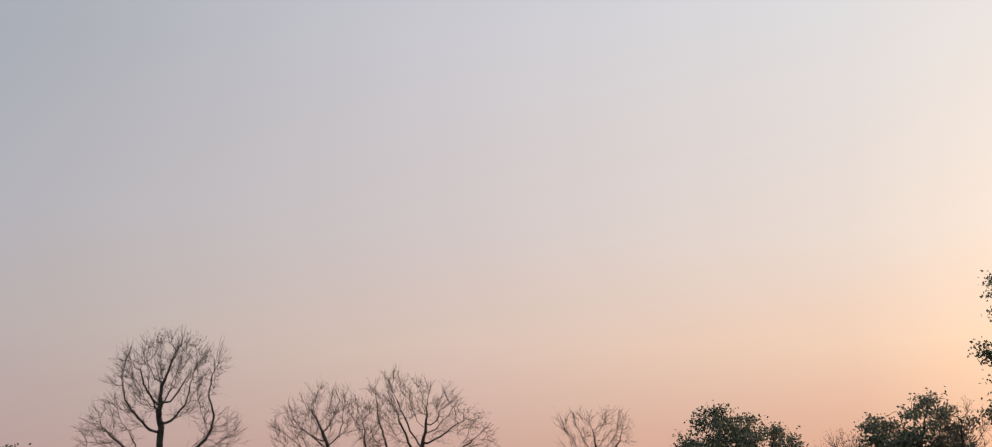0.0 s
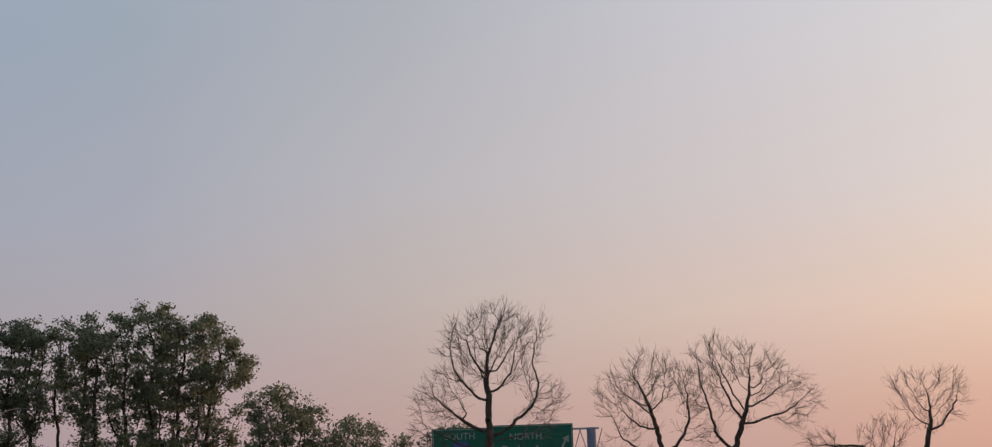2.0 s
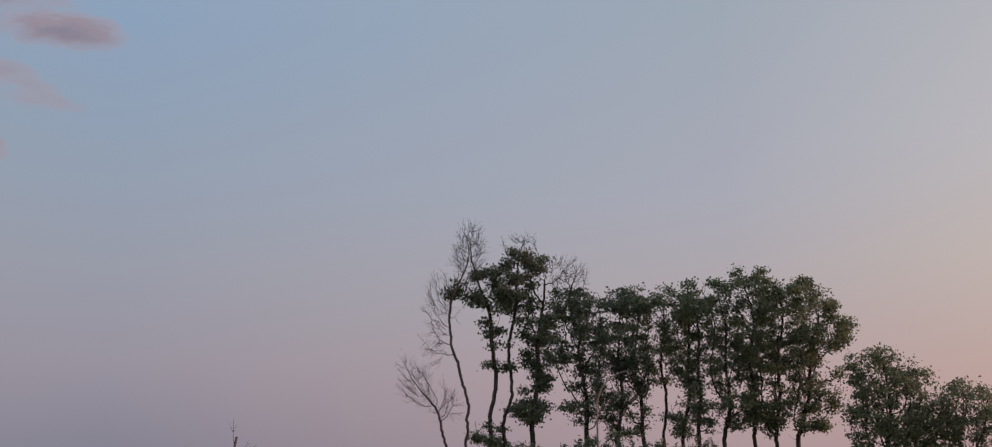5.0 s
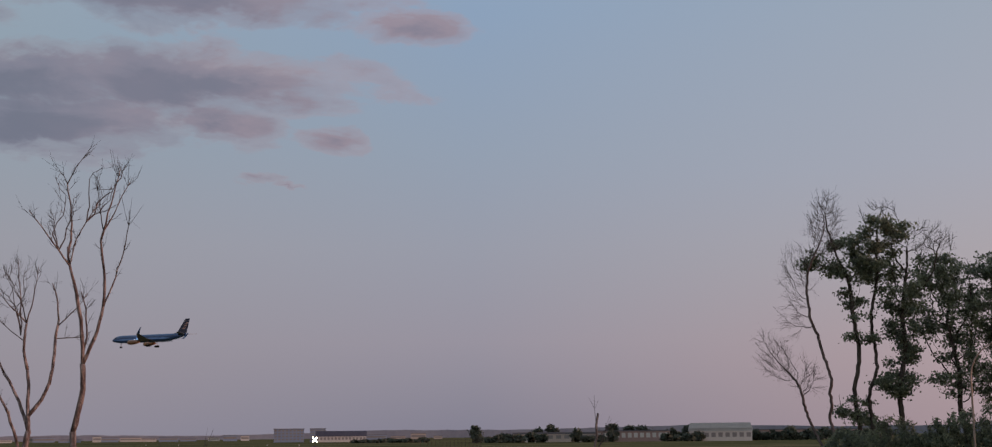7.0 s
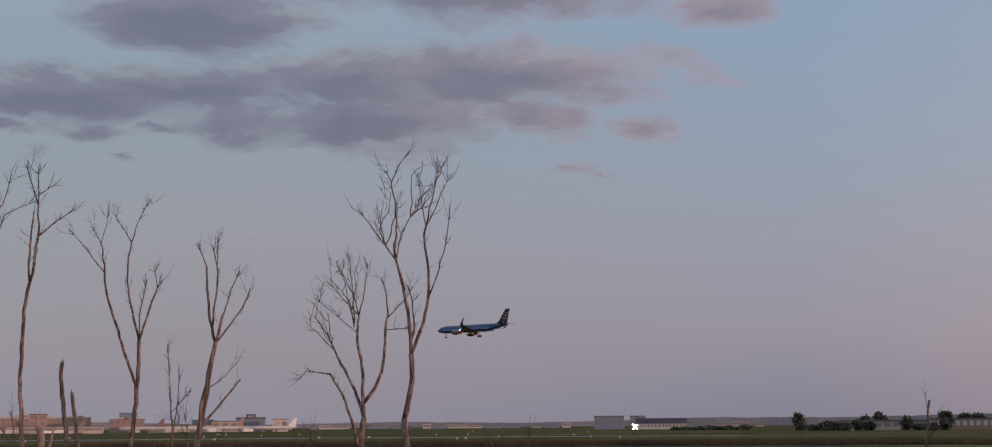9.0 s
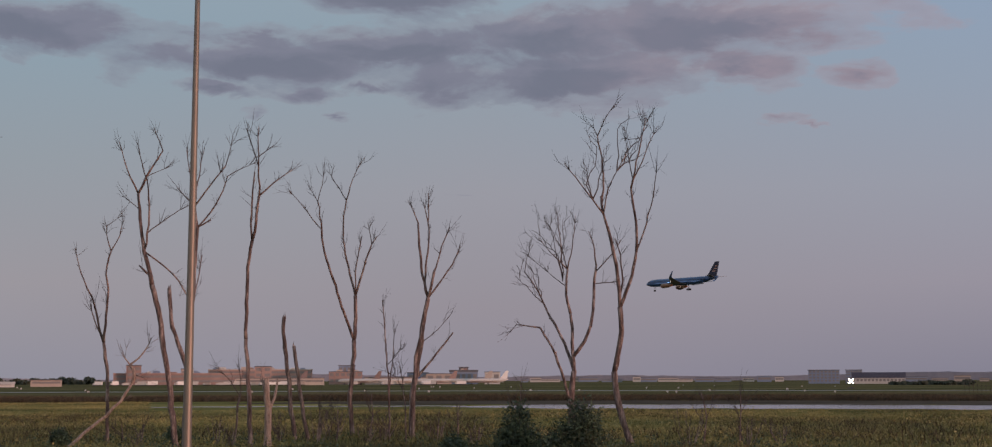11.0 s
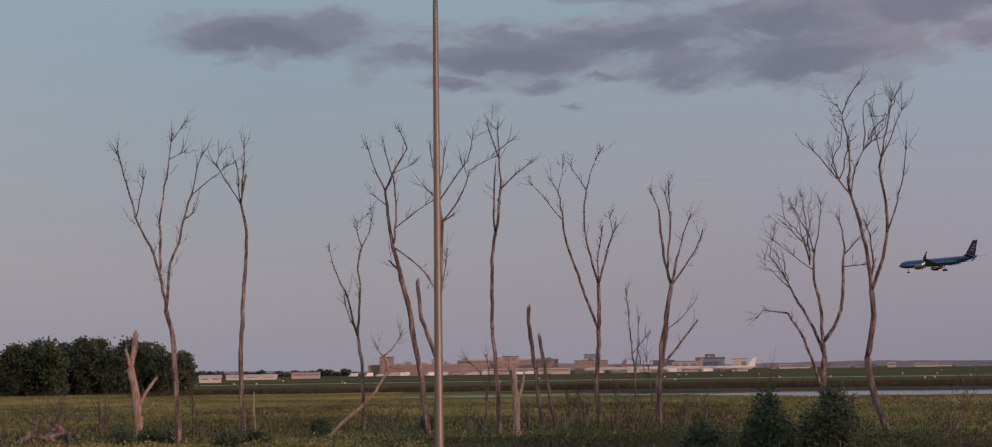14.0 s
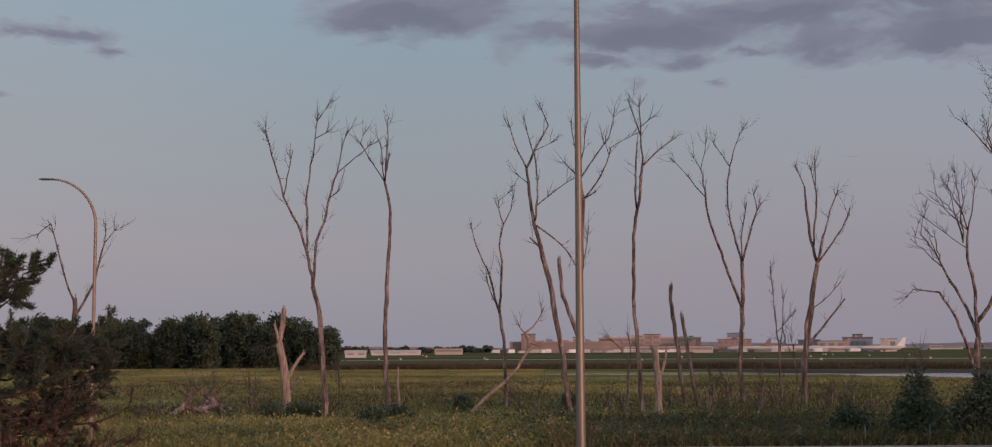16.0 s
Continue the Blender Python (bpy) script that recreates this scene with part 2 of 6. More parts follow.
ROOF = material("dark_roof", [(0.09, 0.095, 0.115), (0.13, 0.135, 0.155)], 0.08, 0.8, fine=10, bump=0)
NAVYROOF = material("navy_roof_edge", [(0.05, 0.06, 0.10), (0.08, 0.09, 0.14)], 0.08, 0.7, fine=10, bump=0)
METALROOF = material("pale_metal_roof", [(0.30, 0.34, 0.37), (0.38, 0.42, 0.45)], 0.1, 0.45, fine=12, bump=0)
PANE = material("dark_panes", [(0.03, 0.036, 0.046), (0.05, 0.056, 0.066)], 0.5, 0.15, bump=0, spec=0.5)
# window tone lifted close to the walls, painting the contrast lost to haze
FARPANE = material("hazy_panes", [(0.17, 0.165, 0.175), (0.23, 0.22, 0.225)], 0.05, 0.4, bump=0)
# blue-grey is aerial haze painted into the ridge's colour, not the woods' own green
HILL = material("hazed_far_woods", [(0.17, 0.19, 0.25), (0.22, 0.24, 0.30)], 0.01, 0.95, fine=8, bump=0)
BLUE = material("fuselage_blue", [(0.022, 0.055, 0.15), (0.045, 0.10, 0.22)], 0.3, 0.3, fine=6, bump=0, spec=0.5)
PALEBLUE = material("livery_ice_blue", [(0.09, 0.19, 0.42), (0.14, 0.26, 0.50)], 0.3, 0.35, fine=6, bump=0, spec=0.5)
NAVY = material("fin_navy", [(0.010, 0.012, 0.035), (0.018, 0.022, 0.055)], 0.5, 0.35, bump=0, spec=0.5)
ENGINE = material("engine_orange", [(0.17, 0.085, 0.045), (0.23, 0.12, 0.065)], 0.5, 0.35, bump=0, spec=0.5)
FINORANGE = material("fin_pale_red", [(0.30, 0.15, 0.13), (0.40, 0.24, 0.20)], 0.5, 0.4, bump=0)
WING = material("wing_grey", [(0.045, 0.05, 0.065), (0.075, 0.08, 0.095)], 0.3, 0.4, bump=0, spec=0.5)
TYRE = material("rubber", [(0.012, 0.012, 0.012), (0.02, 0.02, 0.02)], 4.0, 0.8, bump=0)
LAMPLIT = glow("landing_light", (1.0, 0.93, 0.8), 14.0)
SIGNALLIT = glow("signal_light", (1.0, 0.92, 0.7), 9.0)


def ground_material():
    m = bpy.data.materials.new("field")
    m.use_nodes = True
    k = Nodes(m.node_tree)
    place = k.add("ShaderNodeTexCoord").outputs["Object"]
    sep = k.add("ShaderNodeSeparateXYZ")
    k.put(sep.inputs[0], place)
    s = k.add("ShaderNodeVectorMath", operation="MULTIPLY")
    k.put(s.inputs[0], place)
    s.inputs[1].default_value = (1.0, 0.2, 1.0)
    a = k.noise(s.outputs[0], 0.02, 5, 0.6)
    b = k.noise(s.outputs[0], 0.12, 5, 0.65)
    c = k.noise(place, 1.6, 5, 0.65)
    f = k.math("ADD", k.math("MULTIPLY", a, 0.45), k.math("ADD", k.math("MULTIPLY", b, 0.35), k.math("MULTIPLY", c, 0.2)))
    near = k.ramp(f, [(0.40, (0.045, 0.052, 0.022, 1)), (0.5, (0.15, 0.138, 0.052, 1)), (0.60, (0.29, 0.24, 0.10, 1))])
    far = k.ramp(f, [(0.40, (0.048, 0.050, 0.026, 1)), (0.5, (0.095, 0.088, 0.042, 1)), (0.60, (0.17, 0.135, 0.075, 1))])
    # mown airfield beyond the reeds, rough marsh grass this side
    dist = k.add("ShaderNodeVectorMath", operation="LENGTH")
    k.put(dist.inputs[0], place)
    t = k.math("DIVIDE", k.math("SUBTRACT", dist.outputs["Value"], 290.0), 80.0, clamp=True)
    p = k.add("ShaderNodeBsdfPrincipled")
    k.put(p.inputs["Base Color"], k.mix(t, near, far))
    p.inputs["Roughness"].default_value, p.inputs["Specular IOR Level"].default_value = 0.95, 0.0
    bn = k.add("ShaderNodeBump")
    bn.inputs["Strength"].default_value, bn.inputs["Distance"].default_value = 0.6, 0.2
    k.put(bn.inputs["Height"], c)
    k.put(p.inputs["Normal"], bn.outputs[0])
    out = k.add("ShaderNodeOutputMaterial")
    k.t.links.new(p.outputs[0], out.inputs[0])
    return m


def water_material():
    m = bpy.data.materials.new("still_water")
    m.use_nodes = True
    k = Nodes(m.node_tree)
    p = k.add("ShaderNodeBsdfPrincipled")
    p.inputs["Base Color"].default_value = (0.03, 0.035, 0.035, 1)
    p.inputs["Roughness"].default_value, p.inputs["Specular IOR Level"].default_value = 0.08, 0.5
    bn = k.add("ShaderNodeBump")
    bn.inputs["Strength"].default_value, bn.inputs["Distance"].default_value = 0.08, 0.02
    k.put(bn.inputs["Height"], k.noise(k.add("ShaderNodeTexCoord").outputs["Object"], 1.5, 3))
    k.put(p.inputs["Normal"], bn.outputs[0])
    out = k.add("ShaderNodeOutputMaterial")
    k.t.links.new(p.outputs[0], out.inputs[0])
    return m


# ---------------------------------------------------------------- mesh tools
def at(az, d, z=0.0):
    """The place at this bearing (degrees to the left of north) and distance."""
    return Vector((-d * math.sin(radians(az)), d * math.cos(radians(az)), z))


def facing(az, d, z=0.0, turn=0.0):
    """A frame there whose x axis runs to the right and whose y axis runs away from the eye."""
    return Matrix.Translation(at(az, d, z)) @ pose(0, 0, 0, 0, 0, az + turn)


class Soup:
    """Collects vertices and faces for one mesh."""

    def __init__(self):
        self.v, self.f, self.n = [], [], 0

    def add(self, verts, faces):
        self.v.append(np.asarray(verts, float))
        self.f += [tuple(i + self.n for i in q) for q in faces]
        self.n += len(verts)

    def tube(self, path, radii, sides=6, cap=True):
        p = np.asarray(path, float)
        t = np.gradient(p, axis=0)
        t /= np.linalg.norm(t, axis=1)[:, None] + 1e-9
        ref = np.array([0.0, 1.0, 0.0]) if abs(t[0][1]) < 0.8 else np.array([1.0, 0, 0])
        a = np.cross(t, ref)
        a /= np.linalg.norm(a, axis=1)[:, None] + 1e-9
        b = np.cross(t, a)
        th = np.arange(sides) * 2 * np.pi / sides
        ring = a[:, None] * np.cos(th)[None, :, None] + b[:, None] * np.sin(th)[None, :, None]
        v = (p[:, None] + ring * np.asarray(radii, float)[:, None, None]).reshape(-1, 3)
        f = [(i * sides + j, i * sides + (j + 1) % sides, (i + 1) * sides + (j + 1) % sides, (i + 1) * sides + j) for i in range(len(p) - 1) for j in range(sides)]
        if cap:
            f += [tuple(range(sides))[::-1], tuple((len(p) - 1) * sides + j for j in range(sides))]
        self.add(v, f)

    def box(self, x0, x1, y0, y1, z0, z1):
        v = [(x, y, z) for x in (x0, x1) for y in (y0, y1) for z in (z0, z1)]
        self.add(v, [(0, 1, 3, 2), (4, 6, 7, 5), (0, 4, 5, 1), (2, 3, 7, 6), (0, 2, 6, 4), (1, 5, 7, 3)])

    def prism(self, outline, y0, y1):
        """An outline in x and z, from y0 to y1."""
        n = len(outline)
        v = [(x, y0, z) for x, z in outline] + [(x, y1, z) for x, z in outline]
        self.add(v, [tuple(range(n)), tuple(range(2 * n - 1, n - 1, -1))] + [(i, i + n, (i + 1) % n + n, (i + 1) % n) for i in range(n)])

    def lathe(self, rings, sides=16, axis="x"):
        """rings: (place along the axis, radius, offset of the centre in z, squash)."""
        th = np.arange(sides) * 2 * np.pi / sides
        v = []
        for x, r, dz, q in rings:
            for a in th:
                v.append((x, r * math.cos(a), r * math.sin(a) * q + dz) if axis == "x" else (r * math.cos(a), r * math.sin(a) * q, x))
        n = len(rings)
        f = [(i * sides + j, i * sides + (j + 1) % sides, (i + 1) * sides + (j + 1) % sides, (i + 1) * sides + j) for i in range(n - 1) for j in range(sides)]
        f += [tuple(range(sides))[::-1], tuple((n - 1) * sides + j for j in range(sides))]
        self.add(v, f)

    def mesh(self, name, mat, smooth=False):
        me = bpy.data.meshes.new(name)
        v = np.concatenate(self.v) if self.v else np.zeros((0, 3))
        me.from_pydata(v.tolist(), [], self.f)
        me.materials.append(mat)
        if smooth:
            me.polygons.foreach_set("use_smooth", [True] * len(me.polygons))
        me.update()
        return me


def thing(name, label, category, m=None, group="", kind=""):
    ob = new(name)
    if m is not None:
        ob.matrix_world = m
    return tagged(ob, label, category, group, kind)


def part(name, soup, mat, parent, label="", smooth=False, kind=""):
    ob = new(name, soup.mesh(name, mat, smooth))
    ob.parent = parent
    return tagged(ob, label, kind=kind)


def whole(name, soup, mat, label, category, kind="", group="", m=None, smooth=False):
    ob = new(name, soup.mesh(name, mat, smooth))
    if m is not None:
        ob.matrix_world = m
    return tagged(ob, label, category, group, kind)


def blades(soup, pts, size, rng, flat=0.5, long=1.6):
    """Leaf-shaped four-cornered faces, turned at random, at the points."""
    n = len(pts)
    a = rng.normal(size=(n, 3))
    a /= np.linalg.norm(a, axis=1)[:, None]
    b = np.cross(a, rng.normal(size=(n, 3)))
    b /= np.linalg.norm(b, axis=1)[:, None]
    s = (size * rng.uniform(0.6, 1.4, n))[:, None]
    v = np.stack([pts - a * s * long / 2, pts + b * s * flat - a * s * 0.1, pts + a * s * long / 2, pts - b * s * flat - a * s * 0.1], 1).reshape(-1, 3)
    base = soup.n
    soup.v.append(v)
    soup.f += [(base + i, base + i + 1, base + i + 2, base + i + 3) for i in range(0, 4 * n, 4)]
    soup.n += 4 * n


# ---------------------------------------------------------------- ground
def build_ground():
    s = Soup()
    th = np.linspace(0, 2 * np.pi, 65)[:-1]
    rings = [0.0, 30, 60, 120, 240, 500, 1000, 2000, 4900]
    v = [(0, 0, 0)]
    for r in rings[1:]:
        v += [(r * math.cos(a), r * math.sin(a), 0.0) for a in th]
    f = [(0, 1 + j, 1 + (j + 1) % 64) for j in range(64)]
    for i in range(len(rings) - 2):
        f += [(1 + i * 64 + j, 1 + (i + 1) * 64 + j, 1 + (i + 1) * 64 + (j + 1) % 64, 1 + i * 64 + (j + 1) % 64) for j in range(64)]
    s.add(v, f)
    whole("ground", s, ground_material(), "flat marshy field of green and straw-coloured grass", "ground", "structure")
    along = facing(82, 0)
    for name, y0, y1, z1, mat, label, category in (("road", 47.0, 59.0, 0.02, ASPHALT, "grey asphalt road along the marsh edge", "road"), ("verge", 59.0, 60.8, 0.05, GRAVEL, "pale gravel verge beside the road", "verge"),
                                                   ("road_line", 58.5, 58.65, 0.026, WHITE, "worn white edge line on the asphalt", "road marking")):
        s = Soup()
        s.box(-500, 500, y0, y1, -0.3, z1)
        whole(name, s, mat, label, category, "structure", m=along)


def strip(az0, az1, d0, d1, z, mat, name, label, category, wobble=0.0, seed=1, n=60):
    """A thin level sheet between two bearings and two distances, with wavering shores."""
    rng = np.random.default_rng(seed)
    s, v = Soup(), []
    for i in range(n + 1):
        a = az0 + (az1 - az0) * i / n
        taper = min(1.0, 6.0 * i / n, 6.0 * (n - i) / n)
        mid, half = (d0 + d1) / 2, (d1 - d0) / 2 * taper
        w = wobble * math.sin(i * 0.7 + seed) * 0.5 + rng.uniform(-wobble, wobble) * 0.5
        v += [at(a, mid - half + w, z), at(a, mid + half + w * 0.5, z)]
    s.add(v, [(2 * i, 2 * i + 1, 2 * i + 3, 2 * i + 2) for i in range(n)])
    return whole(name, s, mat, label, category, "structure")


def tufts(name, mat, label, az0, az1, d0, d1, count, h0, h1, blades_each=4, seed=3, spread=0.25, patchy=0.0):
    rng = np.random.default_rng(seed)
    az = rng.uniform(az0, az1, count)
    d = np.sqrt(rng.uniform(d0 ** 2, d1 ** 2, count))
    x, y = -d * np.sin(np.radians(az)), d * np.cos(np.radians(az))
    wave = np.sin(x * 0.11 + 1.3 * np.sin(y * 0.07)) + np.sin(y * 0.16 + x * 0.05) + rng.normal(0, 0.7, count)
    keep = wave > patchy * 2 - 2 if patchy else np.ones(count, bool)
    keep &= -x * math.sin(radians(82)) + y * math.cos(radians(82)) > 61.0
    x, y, wave = x[keep], y[keep], wave[keep]
    n = len(x)
    s = Soup()
    hh = rng.uniform(h0, h1, n) * (1 + 0.18 * wave) * (np.clip((205 - np.hypot(x, y)) / 80, 0.25, 1.0) if h1 < 1.0 else 1.0)
    verts = []
    for b in range(blades_each):
        th = rng.uniform(0, 2 * np.pi, n)
        ox, oy = rng.normal(0, spread, n), rng.normal(0, spread, n)
        lean = rng.normal(0, 0.5, (n, 2)) * hh[:, None]
        w = 0.02 + 0.035 * rng.random(n)
        h = hh * rng.uniform(0.55, 1.1, n)
        cx, cy = x + ox, y + oy
        verts.append(np.stack([np.stack([cx - w * np.cos(th), cy - w * np.sin(th), np.zeros(n)], 1),
                               np.stack([cx + w * np.cos(th), cy + w * np.sin(th), np.zeros(n)], 1),
                               np.stack([cx + lean[:, 0], cy + lean[:, 1], h], 1)], 1).reshape(-1, 3))
    v = np.concatenate(verts)
    s.v, s.n = [v], len(v)
    s.f = [(i, i + 1, i + 2) for i in range(0, len(v), 3)]
    return whole(name, s, mat, label, "grass", "stuff")


# ---------------------------------------------------------------- trees
def grow(rng, blobs, trunk_h, points, step=0.35, reach=3.0, kill=0.6, lean=0.0, stems=((0.0, 0.0),)):
    """Branches that grow towards points scattered in the crown's blobs (x, y, z, rx, ry, rz). Returns nodes, parents, radii."""
    vol = np.array([b[3] * b[4] * b[5] for b in blobs])
    pts = []
    for b, c in zip(blobs, np.round(points * vol / vol.sum()).astype(int)):
        q = rng.normal(size=(c, 3))
        q /= np.linalg.norm(q, axis=1)[:, None]
        q *= (rng.random(c) ** (1 / 2.4))[:, None]
        pts.append(np.array(b[:3]) + q * np.array(b[3:]))
    pts = np.concatenate(pts)
    nodes, parent = [], []
    for sx, sl in stems:
        prev = -1
        n = max(3, int(trunk_h / step))
        for i in range(n + 1):
            w = i / n
            nodes.append((sx + (lean + sl) * w * trunk_h + 0.08 * math.sin(i * 0.9 + sx), 0.06 * math.cos(i * 0.7 + sx), trunk_h * w - 0.05 * (i == 0)))
            parent.append(prev)
            prev = len(nodes) - 1
    nodes = [np.array(q) for q in nodes]
    arr = np.array(nodes)
    d = np.linalg.norm(pts[:, None] - arr[None], axis=2)
    near, nd = d.argmin(1), d.min(1)
    alive = np.ones(len(pts), bool)
    for it in range(160):
        arr = np.array(nodes)
        use = alive & (nd < (reach if it > 12 else 99.0))
        if not use.any():
            break
        way = pts[use] - arr[near[use]]
        way /= np.linalg.norm(way, axis=1)[:, None] + 1e-9
        total = np.zeros((len(arr), 3))
        np.add.at(total, near[use], way)
        idx = np.unique(near[use])
        fresh = []
        for i in idx:
            g = total[i] + rng.normal(0, 0.25, 3)
            ln = np.linalg.norm(g)
            if ln < 1e-3:
                continue
            q = arr[i] + step * g / ln
            fresh.append(q)
            parent.append(int(i))
        if not fresh:
            break
        start = len(nodes)
        nodes += fresh
        fr = np.array(fresh)
        dd = np.linalg.norm(pts[:, None] - fr[None], axis=2)
        m = dd.min(1)
        better = m < nd
        near[better], nd[better] = dd.argmin(1)[better] + start, m[better]
        alive &= nd > kill
        if len(nodes) > 9000:
            break
    return np.array(nodes), np.array(parent)


def pipe(nodes, parent, tip, power, limit):
    r = np.zeros(len(nodes))
    kids = np.bincount(parent[parent >= 0], minlength=len(nodes))
    acc = np.zeros(len(nodes))
    for i in range(len(nodes) - 1, -1, -1):
        r[i] = tip if kids[i] == 0 else acc[i] ** (1 / power)
        if parent[i] >= 0:
            acc[parent[i]] += r[i] ** power
    return np.minimum(r, limit), kids


def limbs_mesh(nodes, parent, r, thick):
    """Splits the branches into a trunk-and-limb soup and a fine-twig soup."""
    big, small = Soup(), Soup()
    for i in range(len(nodes)):
        p = parent[i]
        if p < 0:
            continue
        a, b = nodes[p], nodes[i]
        ra, rb = min(r[p], r[i] * 1.35), r[i]
        if r[i] > thick:
            ext = a + (a - b) * 0.12
            big.tube([ext, b], [ra, rb], 7, False)
        else:
            small.tube([a, b], [ra, rb], 3, False)
    return big, small


def fan(big, small, rng, foot, blob, limbs, r0, dense=1.0, fine=True, drop=1.8):
    """Limbs that rise from the foot and spray out into an egg-shaped crown (x, y, z, rx, ry, rz). Returns the twigs' tips."""
    tips = []
    c, rad = np.array(blob[:3]), np.array(blob[3:])
    foot = np.array(foot, float)

    def room(p, g):
        """How far from p along g the crown reaches."""
        q, w = (p - c) / rad, g / rad
        A, B, C = w @ w, q @ w, q @ q - 1
        disc = B * B - A * C
        return (-B + math.sqrt(disc)) / A if disc > 0 else 0.0

    def unit(g):
        return g / (np.linalg.norm(g) + 1e-9)

    for n in range(limbs):
        turn = 2.4 * n + rng.uniform(-0.5, 0.5)
        q = unit(np.array([math.cos(turn), 0.8 * math.sin(turn), rng.uniform(-0.15, 1.5)]))
        end = c + q * rad * rng.uniform(0.6, 0.85)
        start = foot + np.array([0, 0, rng.uniform(-drop, 0.0) if limbs > 3 else 0.0])
        ctrl = start * 0.45 + end * 0.55 + np.array([0, 0, 0.25 * (end[2] - start[2])]) * (1 if end[2] > start[2] else -1.6) + rng.normal(0, 0.55, 3)
        w = np.linspace(0, 1, 9)[:, None]
        p = (1 - w) ** 2 * start + 2 * w * (1 - w) * ctrl + w * w * end
        p[1:-1] += rng.normal(0, 0.08, (7, 3))
        p += np.sin(np.pi * w * 2 + rng.uniform(0, 0.8)) * np.sin(np.pi * w) * rng.normal(0, 0.05, 3) * np.linalg.norm(end - start)
        big.tube(p, r0 * (1 - w[:, 0]) ** 1.7 + 0.017, 6, False)
        for _ in range(int(15 * dense)):
            t = rng.uniform(0.2, 1.0)
            i = min(7, int(t * 8))
            a = p[i] + (p[i + 1] - p[i]) * (t * 8 - i)
            g = unit(unit(p[i + 1] - p[i]) * 0.8 + unit((a - c) / rad) * 0.45 + rng.normal(0, 0.55, 3) + np.array([0, 0, 0.22]))
            ln = min(room(a, g), 3.2) * rng.uniform(0.55, 1.02)
            if ln < 0.25:
                continue
            b2 = a + g * ln
            m = (a + b2) / 2 + rng.normal(0, 0.07, 3) * ln + np.array([0, 0, -0.05 * ln])
            small.tube([a, m, b2], [0.021, 0.015, 0.008], 4, False)
            for _ in range(int(6 * dense)):
                u = rng.uniform(0.25, 1.0)
                s = a + (m - a) * 2 * u if u < 0.5 else m + (b2 - m) * (2 * u - 1)
                h = unit(g * 0.9 + rng.normal(0, 0.45, 3) + np.array([0, 0, 0.15]))
                l2 = min(max(0.3, room(s, h)), 1.5) * rng.uniform(0.5, 1.1)
                e2 = s + h * l2
                small.tube([s, e2], [0.011, 0.006], 3, False)
                tips.append(e2)
                for _ in range(3 if fine else 0):
                    u = rng.uniform(0.3, 1.0)
                    f2 = unit(h + rng.normal(0, 0.5, 3) + np.array([0, 0, 0.12]))
                    s3 = s + h * l2 * u
                    small.tube([s3, s3 + f2 * rng.uniform(0.25, 0.65)], [0.008, 0.004], 3, False)
    return tips


def tree_frame(rng, blobs, trunk_h, points, lean, r, step, kill, tip, stems=((0.0, 0.0),)):
    """Stems and branches as nodes that reach for points in the crown's blobs; radii by the pipe rule, r at the foot. Also the count of a stem's nodes."""
    nodes, parent = grow(rng, blobs, trunk_h, points, step, 6.0, kill, lean, stems)
    rad, kids = pipe(nodes, parent, tip, 2.15, 9.0)
    n0 = max(3, int(trunk_h / step)) + 1
    # crooked stems, and limbs that follow them
    bend = 0.16 * np.stack([np.sin(nodes[:, 2] * 0.9 + nodes[0, 0]), np.cos(nodes[:, 2] * 1.1), 0 * nodes[:, 2]], 1) * np.clip(nodes[:, 2:3] / 3, 0, 1)
    nodes = nodes + bend + rng.normal(0, 0.035, nodes.shape) * (rad[:, None] < 0.2)
    top = rad.max()
    rad = np.where(rad > 2 * tip, 2 * tip + (r - 2 * tip) * ((rad - 2 * tip) / max(1e-6, top - 2 * tip)) ** 0.85, rad)
    return nodes, parent, rad, kids, n0


def wood_parts(nodes, parent, rad, n0, stems, thick):
    """A soup for each stem, one for the limbs and one for the twigs."""
    trunks, big, small = [], Soup(), Soup()
    for i in range(stems):
        t = Soup()
        t.tube(nodes[i * n0:(i + 1) * n0], rad[i * n0:(i + 1) * n0], 10)
        trunks.append(t)
    for i in range(stems * n0, len(nodes)):
        p = parent[i]
        a, b = nodes[p], nodes[i]
        ra = min(rad[p], rad[i] * 1.35)
        if rad[i] > thick:
            big.tube([a + (a - b) * 0.12, b], [ra, rad[i]], 7, False)
        else:
            small.tube([a, b], [ra, rad[i]], 3, False)
    return trunks, big, small


def twigs(soup, rng, nodes, parent, where, heart, long, each, r=0.0085):
    """Sprays of fine shoots from the nodes, away from the crown's heart and a little upwards."""
    for i in where:
        p = nodes[i]
        way = p - nodes[parent[i]]
        way = way / (np.linalg.norm(way) + 1e-9)
        out = p - heart
        out = out / (np.linalg.norm(out) + 1e-9)
        for _ in range(each):
            g = way * 0.8 + out * 0.45 + rng.normal(0, 0.42, 3) + np.array([0, 0, 0.22])
            g /= np.linalg.norm(g)
            ln = long * rng.uniform(0.5, 1.25)
            m = p + g * ln * 0.5 + rng.normal(0, 0.05, 3) * ln
            e = p + g * ln + np.array([0, 0, 0.06 * ln])
            soup.tube([p, m, e], [r, r * 0.75, r * 0.4], 3, False)
            for s0 in (m, p * 0.3 + m * 0.7, m * 0.4 + e * 0.6):
                h = g + rng.normal(0, 0.45, 3)
                soup.tube([s0, s0 + h / np.linalg.norm(h) * ln * rng.uniform(0.25, 0.6)], [r * 0.6, r * 0.3], 3, False)


